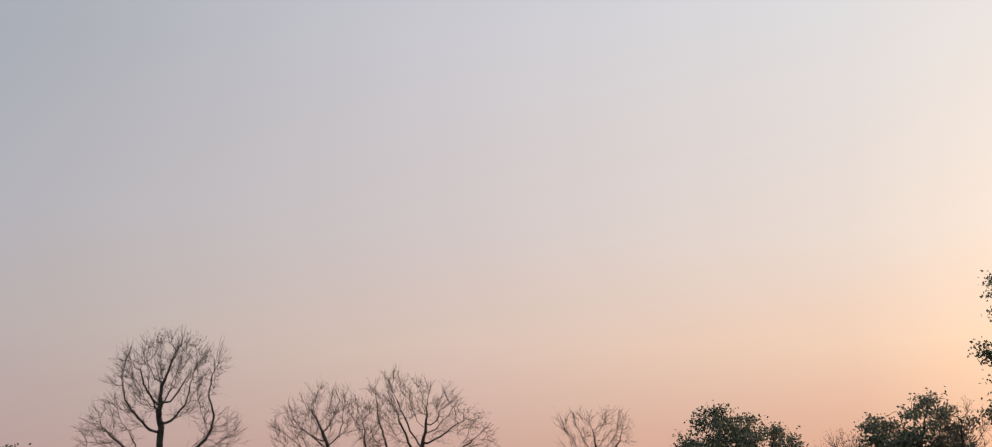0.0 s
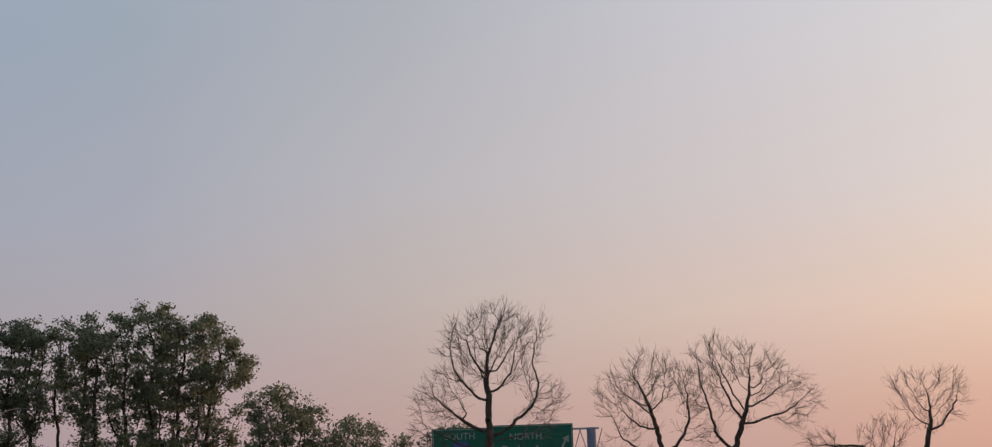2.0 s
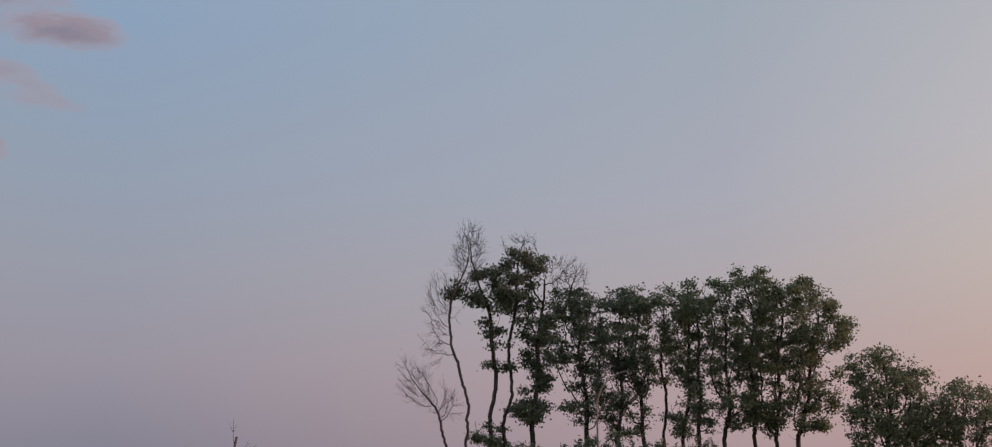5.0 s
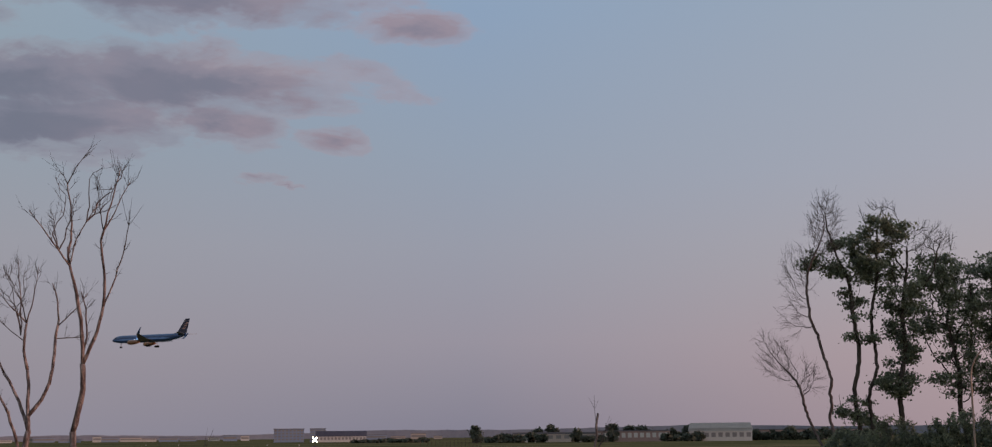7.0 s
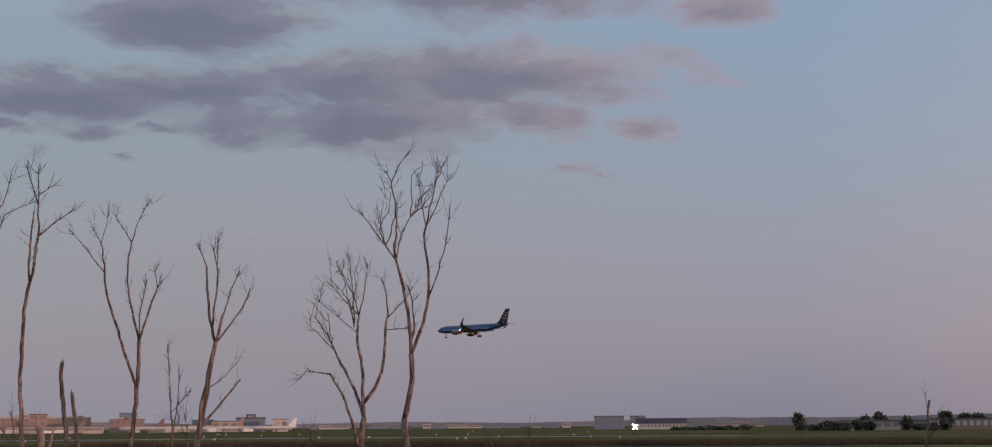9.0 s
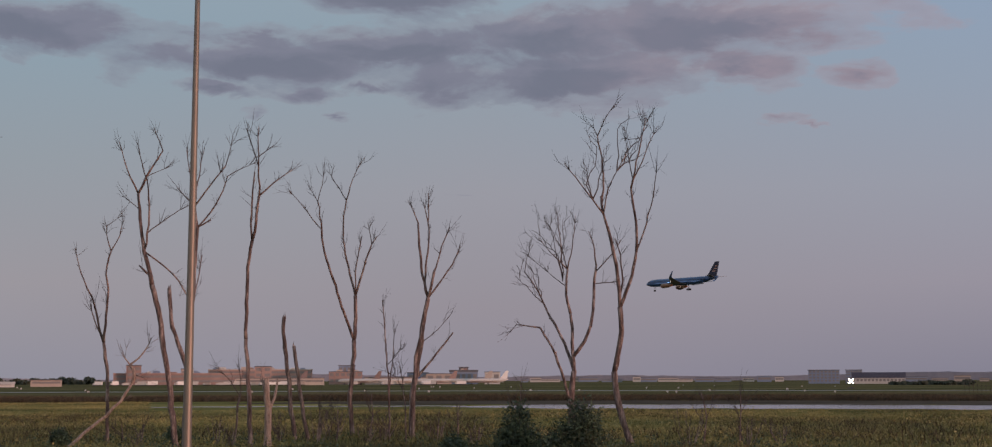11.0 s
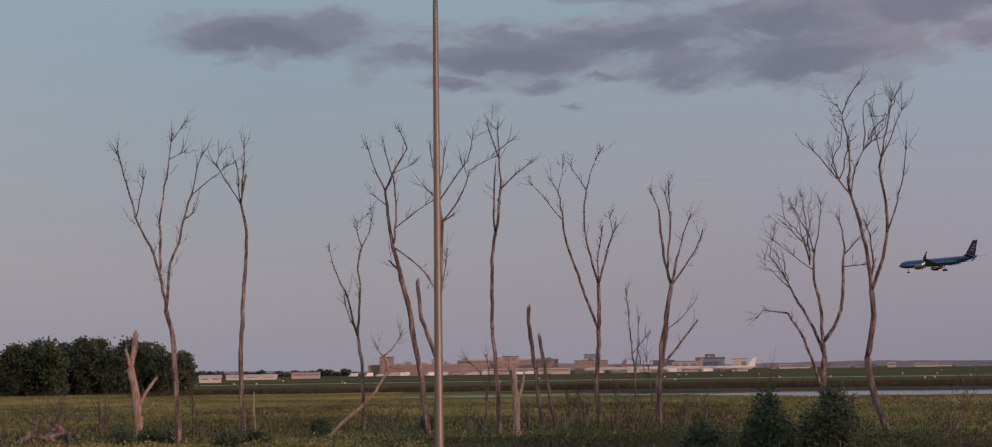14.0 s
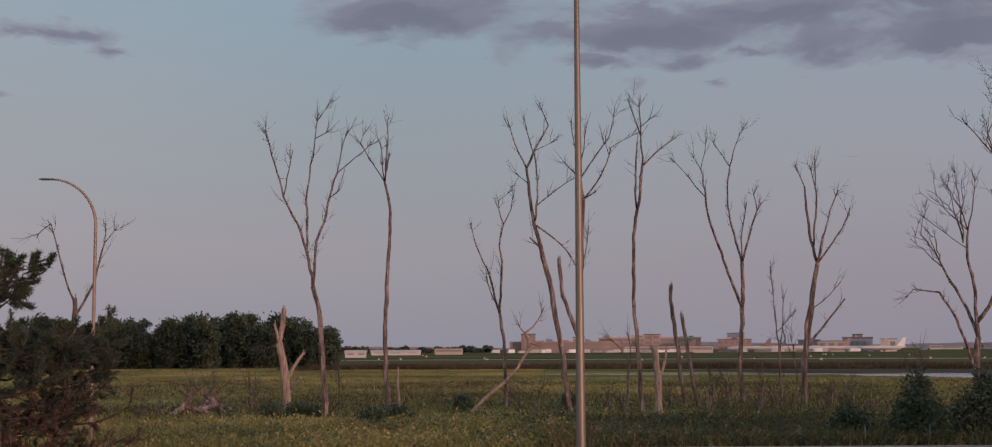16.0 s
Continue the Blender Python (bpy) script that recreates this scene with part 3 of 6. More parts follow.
def bare_tree(name, az, d, label, blobs, trunk_h, seed, points=520, wood=BARK, twig=BRUSH, r=0.28, lean=0.0, category="bare tree", long=0.75, each=3):
    """A leafless tree: crooked limbs that fork again and again into the crown's blobs, and a haze of fine shoots."""
    rng = np.random.default_rng(seed)
    ob = thing(name, label, category, facing(az, d), group="bare trees by the road")
    nodes, parent, rad, kids, n0 = tree_frame(rng, blobs, trunk_h, points, lean, r, 0.3, 0.5, 0.013)
    trunks, big, small = wood_parts(nodes, parent, rad, n0, 1, 0.03)
    heart = np.array(blobs[0][:3]) - np.array([0, 0, blobs[0][5]])
    twigs(small, rng, nodes, parent, [i for i in range(n0, len(nodes)) if rad[i] < 0.023], heart, long, each)
    part("trunk", trunks[0], wood, ob, smooth=True)
    part("limb_work", big, wood, ob, smooth=True, kind="stuff")
    part("twig_spray", small, twig, ob, kind="stuff")
    return ob


def leafy_tree(name, az, d, label, blobs, trunk_h, seed, leaves=14000, size=0.2, points=420, mat=LEAF, lean=0.0, bare=(), stems=((0.0, 0.0),), group="leafy trees by the road", clump=0.75, category="tree", limit=0.4, m=None, wood=BARK, gap=-0.1):
    """A tree with a crown of leaf clumps round the ends of its branches; bare: blobs whose branches carry no leaves."""
    rng = np.random.default_rng(seed)
    ob = thing(name, label, category, m or facing(az, d), group=group)
    nodes, parent = grow(rng, list(blobs), trunk_h, points, 0.45, 5.0, 0.8, lean, stems)
    r, kids = pipe(nodes, parent, 0.028, 2.2, limit)
    big, small = limbs_mesh(nodes, parent, r, 0.05)
    spots = []
    for i in np.where((r < 0.05) | (kids == 0))[0]:
        q = nodes[i]
        if min(sum(((q[j] - b[j]) / b[3 + j]) ** 2 for j in range(3)) for b in blobs) < 1.25 and (kids[i] == 0 or rng.random() < 0.35):
            spots.append(q)
    for bl in bare:
        low = np.array([bl[0], bl[1], bl[2] - bl[5]])
        start = nodes[np.linalg.norm(nodes - low, axis=1).argmin()]
        fan(big, small, rng, start, bl, 4, 0.07, 0.7)
    spots = np.array(spots)
    # drop whole clumps here and there, so that the sky shows through
    keep = np.array([noise.noise(Vector(q * 0.5) + Vector((seed, 0, 0))) for q in spots]) > gap
    spots = spots[keep]
    pick = rng.integers(0, len(spots), leaves)
    pts = spots[pick] + rng.normal(0, clump * 0.5, (leaves, 3)) * np.array([1, 1, 0.8])
    crown = Soup()
    blades(crown, pts, size, rng)
    part("trunk", big, wood, ob, smooth=True)
    part("twig_spray", small, wood, ob, kind="stuff")
    part("crown", crown, mat, ob, kind="stuff")
    return ob


def roadside_tree(name, az, d, label, blobs, trunk_h, seed, leaves=26000, size=0.2, mat=LEAF, bare=(), r=0.42, clump=0.28, gap=-0.15, lean=0.0, points=900, category="tree", stems=((0.0, 0.0),)):
    """A tree in leaf: forking limbs reach into the crown's blobs, small leaf clumps sit on their ends; the bare blobs carry fine shoots alone."""
    rng = np.random.default_rng(seed)
    ob = thing(name, label, category, facing(az, d), group="leafy trees by the road")
    nodes, parent, rad, kids, n0 = tree_frame(rng, list(blobs) + list(bare), trunk_h, points, lean, r, 0.4, 0.62, 0.02, stems)
    trunks, big, small = wood_parts(nodes, parent, rad, n0, len(stems), 0.04)
    crown = Soup()

    def within(q, some, grow_by):
        return any(sum(((q[j] - b[j]) / b[3 + j]) ** 2 for j in range(3)) < grow_by for b in some)

    thin = [i for i in range(n0 * len(stems), len(nodes)) if rad[i] < 0.055]
    shoots = [i for i in thin if bare and not within(nodes[i], blobs, 1.0) and within(nodes[i], bare, 1.3)]
    twigs(small, rng, nodes, parent, shoots, np.array([0, 0, trunk_h]), 0.85, 3, 0.013)
    spots = np.array([nodes[i] for i in thin if within(nodes[i], blobs, 1.2) and (kids[i] == 0 or rng.random() < 0.6)])
    # whole boughs are thin of leaf here and there, so that the sky shows through
    keep = np.array([0.8 * noise.noise(Vector(q * 0.5) + Vector((seed, 0, 0))) + 0.9 * noise.noise(Vector(q * 1.3) + Vector((0, seed, 0))) for q in spots]) > gap
    spots = spots[keep]
    load = rng.gamma(2.2, 1.0, len(spots))
    pick = rng.choice(len(spots), leaves, p=load / load.sum())
    pts = spots[pick] + rng.normal(0, clump, (leaves, 3)) * np.array([1.35, 1.2, 0.8])
    blades(crown, pts, size, rng, 0.42, 1.3)
    for t in trunks:
        part("trunk", t, BARK, ob, smooth=True)
    part("limb_work", big, BARK, ob, smooth=True, kind="stuff")
    part("twig_spray", small, BARK, ob, kind="stuff")
    part("crown", crown, mat, ob, kind="stuff")
    return ob


class Snag:
    """A dead tree built limb by limb, in metres to the right of its foot and above the ground."""

    def __init__(self, name, az, d, label, category):
        self.ob = thing(name, label, category, facing(az, d), group="dead trees in the marsh" if category == "dead tree" else "")
        self.rng = np.random.default_rng(int(az * 100))
        self.spine, self.count, self.fine = [], 0, Soup()
        self.pale = category in ("tree stump", "fallen log")
        self.tree = category == "dead tree"

    def limb(self, u0, z0, u1, z1, bow, r0, r1):
        rng = self.rng
        ln = math.hypot(u1 - u0, z1 - z0)
        v0 = 0.0
        if self.spine:
            near = min(self.spine, key=lambda q: (q[0] - u0) ** 2 + (q[2] - z0) ** 2)
            v0 = near[1]
            if z0 > 1.0 and math.hypot(near[0] - u0, near[2] - z0) < 1.8:
                u0, z0 = near[0], near[2]
        v1 = v0 + (0.0 if self.count == 0 else rng.normal(0, 0.22) * ln)
        n = max(3, int(ln / 0.55))
        w = np.linspace(0, 1, n + 1)
        arch = np.sin(np.pi * w)
        wav = np.cumsum(rng.normal(0, 0.045, (n + 1, 2)) * min(1.0, ln / 3), 0)
        wav -= wav[0] + (wav[-1] - wav[0]) * w[:, None]
        p = np.stack([u0 + (u1 - u0) * w + bow * arch + wav[:, 0], v0 + (v1 - v0) * w + wav[:, 1], z0 + (z1 - z0) * w], 1)
        r = (r0 + (r1 - r0) * w) * (1 + rng.normal(0, 0.05, n + 1))
        if self.count == 0:
            r[0] *= 1.35
        s = Soup()
        if r0 > 0.045:
            s.tube(p, r, 9 if r0 > 0.12 else 6)
            if r1 > 0.09:
                # a splintered broken end
                for _ in range(5):
                    a = rng.uniform(0, 6.28)
                    q = p[-1] + np.array([math.cos(a), math.sin(a), 0]) * r1 * 0.6
                    s.tube([q - (0, 0, 0.15), q + (0.02, 0, rng.uniform(0.05, 0.35))], [r1 * 0.35, 0.01], 4)
            mat = PALEWOOD if self.pale else DEADWOOD
            part("trunk" if self.count == 0 else "limb", s, mat, self.ob, smooth=True)
        else:
            self.fine.tube(p, r, 4)
        self.spine += [tuple(q) for q in p]
        self.count += 1
        # short twigs and, at thin ends, a forked spray
        if r0 < 0.11 and ln > 0.6:
            ends = 3 if r1 < 0.04 else 1
            for i in range(int(ln * 1.5) + ends):
                w0 = rng.uniform(0.3, 1.0) if i >= ends else rng.uniform(0.9, 1.0)
                k0 = min(n, int(w0 * n))
                way = (p[k0] - p[max(0, k0 - 1)]) / (np.linalg.norm(p[k0] - p[max(0, k0 - 1)]) + 1e-9)
                g = way * 1.0 + rng.normal(0, 0.42, 3) + np.array([0, 0, 0.3])
                g /= np.linalg.norm(g)
                t = rng.uniform(0.35, 1.1) if i >= ends else rng.uniform(0.8, 1.9)
                mid = p[k0] + g * t * 0.5 + rng.normal(0, 0.07, 3)
                end = p[k0] + g * t + np.array([0, 0, 0.15]) + rng.normal(0, 0.08, 3)
                self.fine.tube([p[k0], mid, end], [0.019, 0.014, 0.006], 3, False)
                for _ in range(2 if t > 0.7 else 1):
                    h = g + rng.normal(0, 0.5, 3)
                    s0 = mid if rng.random() < 0.6 else p[k0] + (mid - p[k0]) * 0.5
                    self.fine.tube([s0, s0 + h / np.linalg.norm(h) * t * rng.uniform(0.3, 0.7)], [0.011, 0.005], 3, False)

    def spray(self, u, z, bu, bz, ru, rz, limbs=3):
        """A twiggy crown of its own on a limb's end."""
        q = min(self.spine, key=lambda s: (s[0] - u) ** 2 + (s[2] - z) ** 2)
        fan(self.fine, self.fine, self.rng, q, (bu, q[1], bz, ru, ru * 0.8, rz), limbs, 0.03, 0.34)

    def done(self):
        if self.fine.n:
            part("twig_spray", self.fine, TWIG if not self.pale else DEADWOOD, self.ob, kind="stuff")
        return self.ob


def bush(name, az, d, label, blobs, seed, count, size=0.09, mat=BUSH, category="bush"):
    rng = np.random.default_rng(seed)
    ob = thing(name, label, category, facing(az, d))
    stems, crown = Soup(), Soup()
    pts = []
    vol = sum(b[3] * b[4] * b[5] for b in blobs)
    for bx, by, bz, rx, ry, rz in blobs:
        n = int(count * rx * ry * rz / vol / 30)
        for _ in range(n):
            q = rng.normal(size=3)
            q *= rng.random() ** 0.4 / np.linalg.norm(q)
            e = np.array([bx + q[0] * rx, by + q[1] * ry, max(0.1, bz + q[2] * rz)])
            foot = np.array([bx * 0.8 + e[0] * 0.1, by, 0.0])
            if rng.random() < 0.25:
                stems.tube([foot, foot * 0.5 + e * 0.5 + rng.normal(0, 0.1, 3), e], [0.03, 0.02, 0.01], 4, False)
            pts.append(e + rng.normal(0, 0.16, (30, 3)) * np.array([1, 1, 1.3]))
    p = np.concatenate(pts)
    p = p[p[:, 2] > 0.02]
    blades(crown, p, size, rng, 0.35, 2.2)
    part("stems", stems, BARK, ob)
    part("foliage", crown, mat, ob, kind="stuff")
    return ob


def pine(az, d, h, layers, seed, label):
    """Pine: boughs in layers (from, to, length, boughs, tufts to a metre, dead), needle tufts towards their ends."""
    rng = np.random.default_rng(seed)
    ob = thing("pine_tree", label, "pine tree", facing(az, d))
    wood, green, brown, boughs = Soup(), Soup(), Soup(), Soup()
    wood.tube([(0.1 * math.sin(z), 0.06 * math.cos(z * 1.3), z) for z in np.linspace(-0.1, h, 16)], np.linspace(0.17, 0.03, 16), 9)
    part("trunk", wood, DEADWOOD, ob, smooth=True)
    for z0, z1, reach, count, tufts_each, dead in layers:
        for j in range(count):
            z = rng.uniform(z0, z1)
            a = 2.4 * j + rng.uniform(-0.4, 0.4)
            ln = reach * rng.uniform(0.45, 1.1)
            way = np.array([math.cos(a), math.sin(a), 0.0])
            w = np.linspace(0, 1, 8)
            sag = rng.uniform(-0.35, -0.05) if dead else rng.uniform(-0.1, 0.12)
            p = np.array([0, 0, z]) + way * (w * ln)[:, None] + np.array([0, 0, 1]) * ((sag * w + 0.3 * w * w) * ln)[:, None]
            p[1:] += np.cumsum(rng.normal(0, 0.035, (7, 3)), 0)
            p[:, 2] = np.maximum(p[:, 2], 0.15)
            boughs.tube(p, np.linspace(0.045, 0.012, 8), 5, False)
            for side in range(max(3, int(ln * 3))):
                q = rng.uniform(0.3, 1.0)
                c = np.array([np.interp(q, w, p[:, i]) for i in range(3)])
                g = way * 0.7 + rng.normal(0, 0.55, 3) + np.array([0, 0, 0.45])
                g /= np.linalg.norm(g)
                e = c + g * rng.uniform(0.25, 0.75)
                boughs.tube([c, (c + e) / 2 + rng.normal(0, 0.03, 3), e], [0.016, 0.012, 0.008], 4, False)
                for _ in range(tufts_each if rng.random() < 0.85 else 0):
                    m = c + (e - c) * rng.uniform(0.35, 1.1) + rng.normal(0, 0.05, 3)
                    n = 30
                    dirs = g * 0.7 + rng.normal(0, 0.6, (n, 3))
                    dirs /= np.linalg.norm(dirs, axis=1)[:, None]
                    root = m + g * rng.uniform(-0.12, 0.1, n)[:, None]
                    across = np.cross(dirs, rng.normal(size=(n, 3)))
                    across /= np.linalg.norm(across, axis=1)[:, None]
                    v = np.stack([root - across * 0.014, root + across * 0.014, root + dirs * rng.uniform(0.1, 0.2, n)[:, None]], 1).reshape(-1, 3)
                    (brown if dead and rng.random() < 0.8 else green).add(v, [(i, i + 1, i + 2) for i in range(0, 3 * n, 3)])
    part("bough_work", boughs, BARK, ob, kind="stuff")
    part("green_needles", green, NEEDLE, ob, "dark green needles", kind="stuff")
    if brown.n:
        part("brown_needles", brown, NEEDLE_DEAD, ob, "dry brown needles", kind="stuff")
    return ob


# ---------------------------------------------------------------- street things
def curved_lamp(az, d, h, reach, turn, label, mat=RUSTY):
    """A pole whose top curves over into the arm; turn: way of the arm."""
    ob = thing("street_lamp", label, "street lamp", facing(az, d, 0, turn), group="curved street lamps")
    s = Soup()
    r = reach * 0.72
    path = [(0, 0, z) for z in np.linspace(-0.1, h - r * 1.5, 8)]
    for i in range(1, 13):
        a = i / 12 * math.pi / 2
        path.append((reach * (1 - math.cos(a)), 0, h - r * 1.5 + r * 1.5 * math.sin(a)))
    n = len(path)
    s.tube(path, np.linspace(0.09, 0.045, n), 10)
    part("pole", s, mat, ob, smooth=True)
    b = Soup()
    b.lathe([(-0.02, 0.17, 0, 1), (0.12, 0.17, 0, 1), (0.16, 0.12, 0, 1)], 12, "z")
    part("base", b, GALV, ob)
    hd = Soup()
    hd.lathe([(reach - 0.1, 0.05, h, 0.6), (reach + 0.05, 0.1, h, 0.5), (reach + 0.4, 0.13, h - 0.01, 0.45), (reach + 0.62, 0.06, h - 0.01, 0.4)], 10)
    part("lamp_head", hd, HEAD, ob, smooth=True)
    return ob


def tall_lamp():
    d = 30.0
    ob = thing("lamp_post", "tall round tapered metal lamp post beside the road", "lamp post", facing(77.4, d))
    h = EYE + d * math.tan(radians(16.9))
    s = Soup()
    s.tube([(0.0, 0, z) for z in np.linspace(-0.1, h, 14)], np.linspace(0.115, 0.055, 14), 20)
    part("pole", s, STEEL, ob, smooth=True)
    b = Soup()
    b.lathe([(-0.05, 0.24, 0, 1), (0.03, 0.24, 0, 1), (0.05, 0.15, 0, 1), (0.3, 0.14, 0, 1)], 16, "z")
    part("base", b, STEEL, ob)
    a = Soup()
    a.tube([(0, 0, h - 0.4), (0.08, 0, h - 0.34), (0.16, 0, h - 0.33)], [0.04, 0.035, 0.03], 8)
    part("arm", a, STEEL, ob)
    hd = Soup()
    hd.lathe([(0.1, 0.04, h - 0.33, 0.8), (0.14, 0.1, h - 0.34, 0.7), (0.36, 0.12, h - 0.36, 0.6), (0.42, 0.05, h - 0.37, 0.5)], 12)
    part("lamp_head", hd, HEAD, ob, smooth=True)


def lettering(text, size, x, z, parent, y=-0.08):
    cu = bpy.data.curves.new("lettering", "FONT")
    cu.body, cu.size, cu.extrude, cu.align_x = text, size, 0.01, "CENTER"
    tmp = bpy.data.objects.new("lettering", cu)
    scene.collection.objects.link(tmp)
    dep = bpy.context.evaluated_depsgraph_get()
    me = bpy.data.meshes.new_from_object(tmp.evaluated_get(dep))
    bpy.data.objects.remove(tmp)
    me.materials.clear()
    me.materials.append(LETTER)
    ob = new("lettering", me)
    ob.parent = parent
    ob.matrix_local = pose(x, y, z, 90, 0, 0)
    return ob


def road_sign():
    d = 90.0
    k = d * math.pi / 180
    top = EYE + 2.50 * k
    m = facing(1.5, d)
    ob = thing("highway_sign", "green overhead highway sign with white lettering on a gantry", "road sign", m)
    x0, x1, x2 = -3.0 * k, -0.5 * k, 2.97 * k
    for name, a, b in (("south_panel", x0, x1 - 0.04), ("north_panel", x1 + 0.04, x2)):
        s = Soup()
        s.box(a, b, -0.05, 0.05, top - 4.2, top - (0.12 if name == "south_panel" else 0.0))
        p = part(name, s, SIGN, ob, "green panel")
        e = Soup()
        t = top - (0.12 if name == "south_panel" else 0.0)
        for u0, u1, w0, w1 in ((a + 0.05, b - 0.05, t - 0.1, t - 0.05), (a + 0.05, a + 0.1, t - 4.15, t - 0.1), (b - 0.1, b - 0.05, t - 4.15, t - 0.1)):
            e.box(u0, u1, -0.056, -0.05, w0, w1)
        part("border", e, LETTER, p, "thin white border")
        if name == "south_panel":
            lettering("SOUTH", 0.62, x0 + 1.85, top - 0.85, p, -0.06)
            sh = Soup()
            sh.prism([(x0 + 1.45, top - 1.0), (x0 + 2.35, top - 1.0), (x0 + 2.42, top - 1.45), (x0 + 2.2, top - 1.85), (x0 + 1.9, top - 2.05), (x0 + 1.6, top - 1.85), (x0 + 1.38, top - 1.45)], -0.07, -0.05)
            part("shield", sh, SIGNBLUE, p, "blue route shield")
        else:
            lettering("NORTH", 0.62, x1 + 2.3, top - 0.98, p, -0.06)
            lettering("Cedar Ave", 0.80, x1 + 2.3, top - 1.9, p, -0.06)
            ar = Soup()
            ar.prism([(0, 0), (0.16, 0), (0.55, 0.75), (0.72, 0.66), (0.72, 1.15), (0.25, 0.92), (0.42, 0.82)], -0.07, -0.05)
            q = part("arrow", ar, LETTER, p, "white slanting arrow")
            q.location = (x2 - 1.0, 0, top - 1.9)
    g = Soup()
    g.box(x0 - 0.2, x2 + 1.75, 0.3, 0.5, top - 0.42, top - 0.3)
    g.box(x0 - 0.2, x2 + 1.75, 0.3, 0.5, top - 1.7, top - 1.58)
    for i in range(16):
        u = x0 + (x2 + 1.6 - x0) * i / 15
        g.tube([(u, 0.4, top - 1.64), (u + 0.4 * (1 if i % 2 else -1), 0.4, top - 0.36)], [0.03, 0.03], 5)
    part("truss", g, GALV, ob)
    p = Soup()
    p.tube([(x2 + 1.25, 0.4, -0.1), (x2 + 1.25, 0.4, top - 0.3)], [0.3, 0.3], 14)
    part("post", p, POSTBLUE, ob, smooth=True)
    p = Soup()
    p.tube([(x0 + 1.2, 0.55, -0.1), (x0 + 1.2, 0.55, top - 0.5)], [0.3, 0.3], 14)
    part("post", p, GALV, ob, smooth=True)


# ---------------------------------------------------------------- aeroplane
def aeroplane(m):
    ob = thing("airliner", "blue twin-engine airliner with orange engines, wheels down, landing", "airliner", m)
    L = 47.3
    # nose at -x
    rings = [(0.0, 0.12, -0.45, 1), (0.5, 0.62, -0.36, 1), (1.6, 1.15, -0.2, 1), (3.2, 1.6, -0.03, 1.03), (5.5, 1.85, 0, 1.05), (9, 1.88, 0, 1.06), (20, 1.88, 0, 1.06), (31, 1.88, 0, 1.06), (36, 1.7, 0.22, 1.05),
             (40.5, 1.22, 0.62, 1.05), (44.5, 0.66, 0.98, 1), (46.6, 0.28, 1.15, 1)]
    s = Soup()
    s.lathe([(x - L / 2, r, z, q) for x, r, z, q in rings], 28)
    body = part("fuselage", s, BLUE, ob, "dark blue painted fuselage", True)
    lo = Soup()
    for y in (1, -1):
        for i in range(34):
            x = -16.5 + i * 0.98
            if -3.5 < x < -2.0:
                continue
            lo.box(x - 0.13, x + 0.13, y * 1.80 - 0.05, y * 1.80 + 0.05, 0.48, 0.86)
    part("cabin_windows", lo, PANE, body)
    ck = Soup()
    ck.prism([(-21.5, 0.45), (-20.7, 1.02), (-19.9, 1.12), (-20.1, 0.55)], -1.5, 1.5)
    part("cockpit_window", ck, PANE, body)
    # ice-blue swirl along the sides
    sw = Soup()
    for y in (1, -1):
        o = [(-22.0, -0.55), (-15, -0.05), (-6, -0.2), (4, 0.15), (14, -0.1), (10, -0.75), (0, -0.55), (-9, -0.8), (-16, -0.75)]
        sw.prism(o, y * 1.86 - 0.05, y * 1.86 + 0.05)
    part("livery_stripe", sw, PALEBLUE, body, "ice-blue livery band")
    # wings
    def wing(side):
        w = Soup()
        secs = [(1.4, -6.6, 8.6, -1.1, 1.1), (6.2, -2.9, 5.9, -0.7, 0.7), (18.6, 5.6, 1.9, 0.75, 0.22)]
        v = []
        for y, x, c, z, th in secs:
            for fx, fz in ((0, 0), (0.15, 0.5), (0.5, 0.5), (1, 0), (0.5, -0.35), (0.15, -0.4)):
                v.append((x + fx * c, side * y, z + fz * th))
        n = 6
        f = [(i * n + j, i * n + (j + 1) % n, (i + 1) * n + (j + 1) % n, (i + 1) * n + j) for i in range(2) for j in range(n)]
        f += [tuple(range(n)), tuple(range(2 * n, 3 * n))]
        w.add(v, f)
        p = part("wing", w, WING, ob, "grey swept wing")
        wl = Soup()
        wl.add([(5.7, side * 18.5, 0.7), (7.5, side * 18.5, 0.7), (8.3, side * 19.4, 2.0), (9.3, side * 19.7, 3.9), (8.7, side * 19.7, 3.9), (7.2, side * 19.4, 2.0),
                (5.7, side * 18.65, 0.75), (7.5, side * 18.65, 0.75), (8.3, side * 19.55, 2.0), (9.3, side * 19.8, 3.9), (8.7, side * 19.8, 3.9), (7.2, side * 19.55, 2.0)],
               [(0, 1, 2, 5), (5, 2, 3, 4), (6, 11, 8, 7), (11, 10, 9, 8), (0, 5, 11, 6), (5, 4, 10, 11), (4, 3, 9, 10), (3, 2, 8, 9), (2, 1, 7, 8), (1, 0, 6, 7)])
        part("winglet", wl, BLUE, p, "upturned blue winglet")
        fl = Soup()
        fl.add([(3.0, side * 2.2, -1.2), (5.6, side * 2.2, -2.0), (6.4, side * 10.8, -0.9), (4.4, side * 10.8, -0.15), (3.0, side * 2.2, -1.35), (5.6, side * 2.2, -2.12), (6.4, side * 10.8, -1.0), (4.4, side * 10.8, -0.3)],
               [(0, 1, 2, 3), (7, 6, 5, 4), (0, 4, 5, 1), (1, 5, 6, 2), (2, 6, 7, 3), (3, 7, 4, 0)])
        part("flap", fl, WING, p, "lowered flap")
        e = Soup()
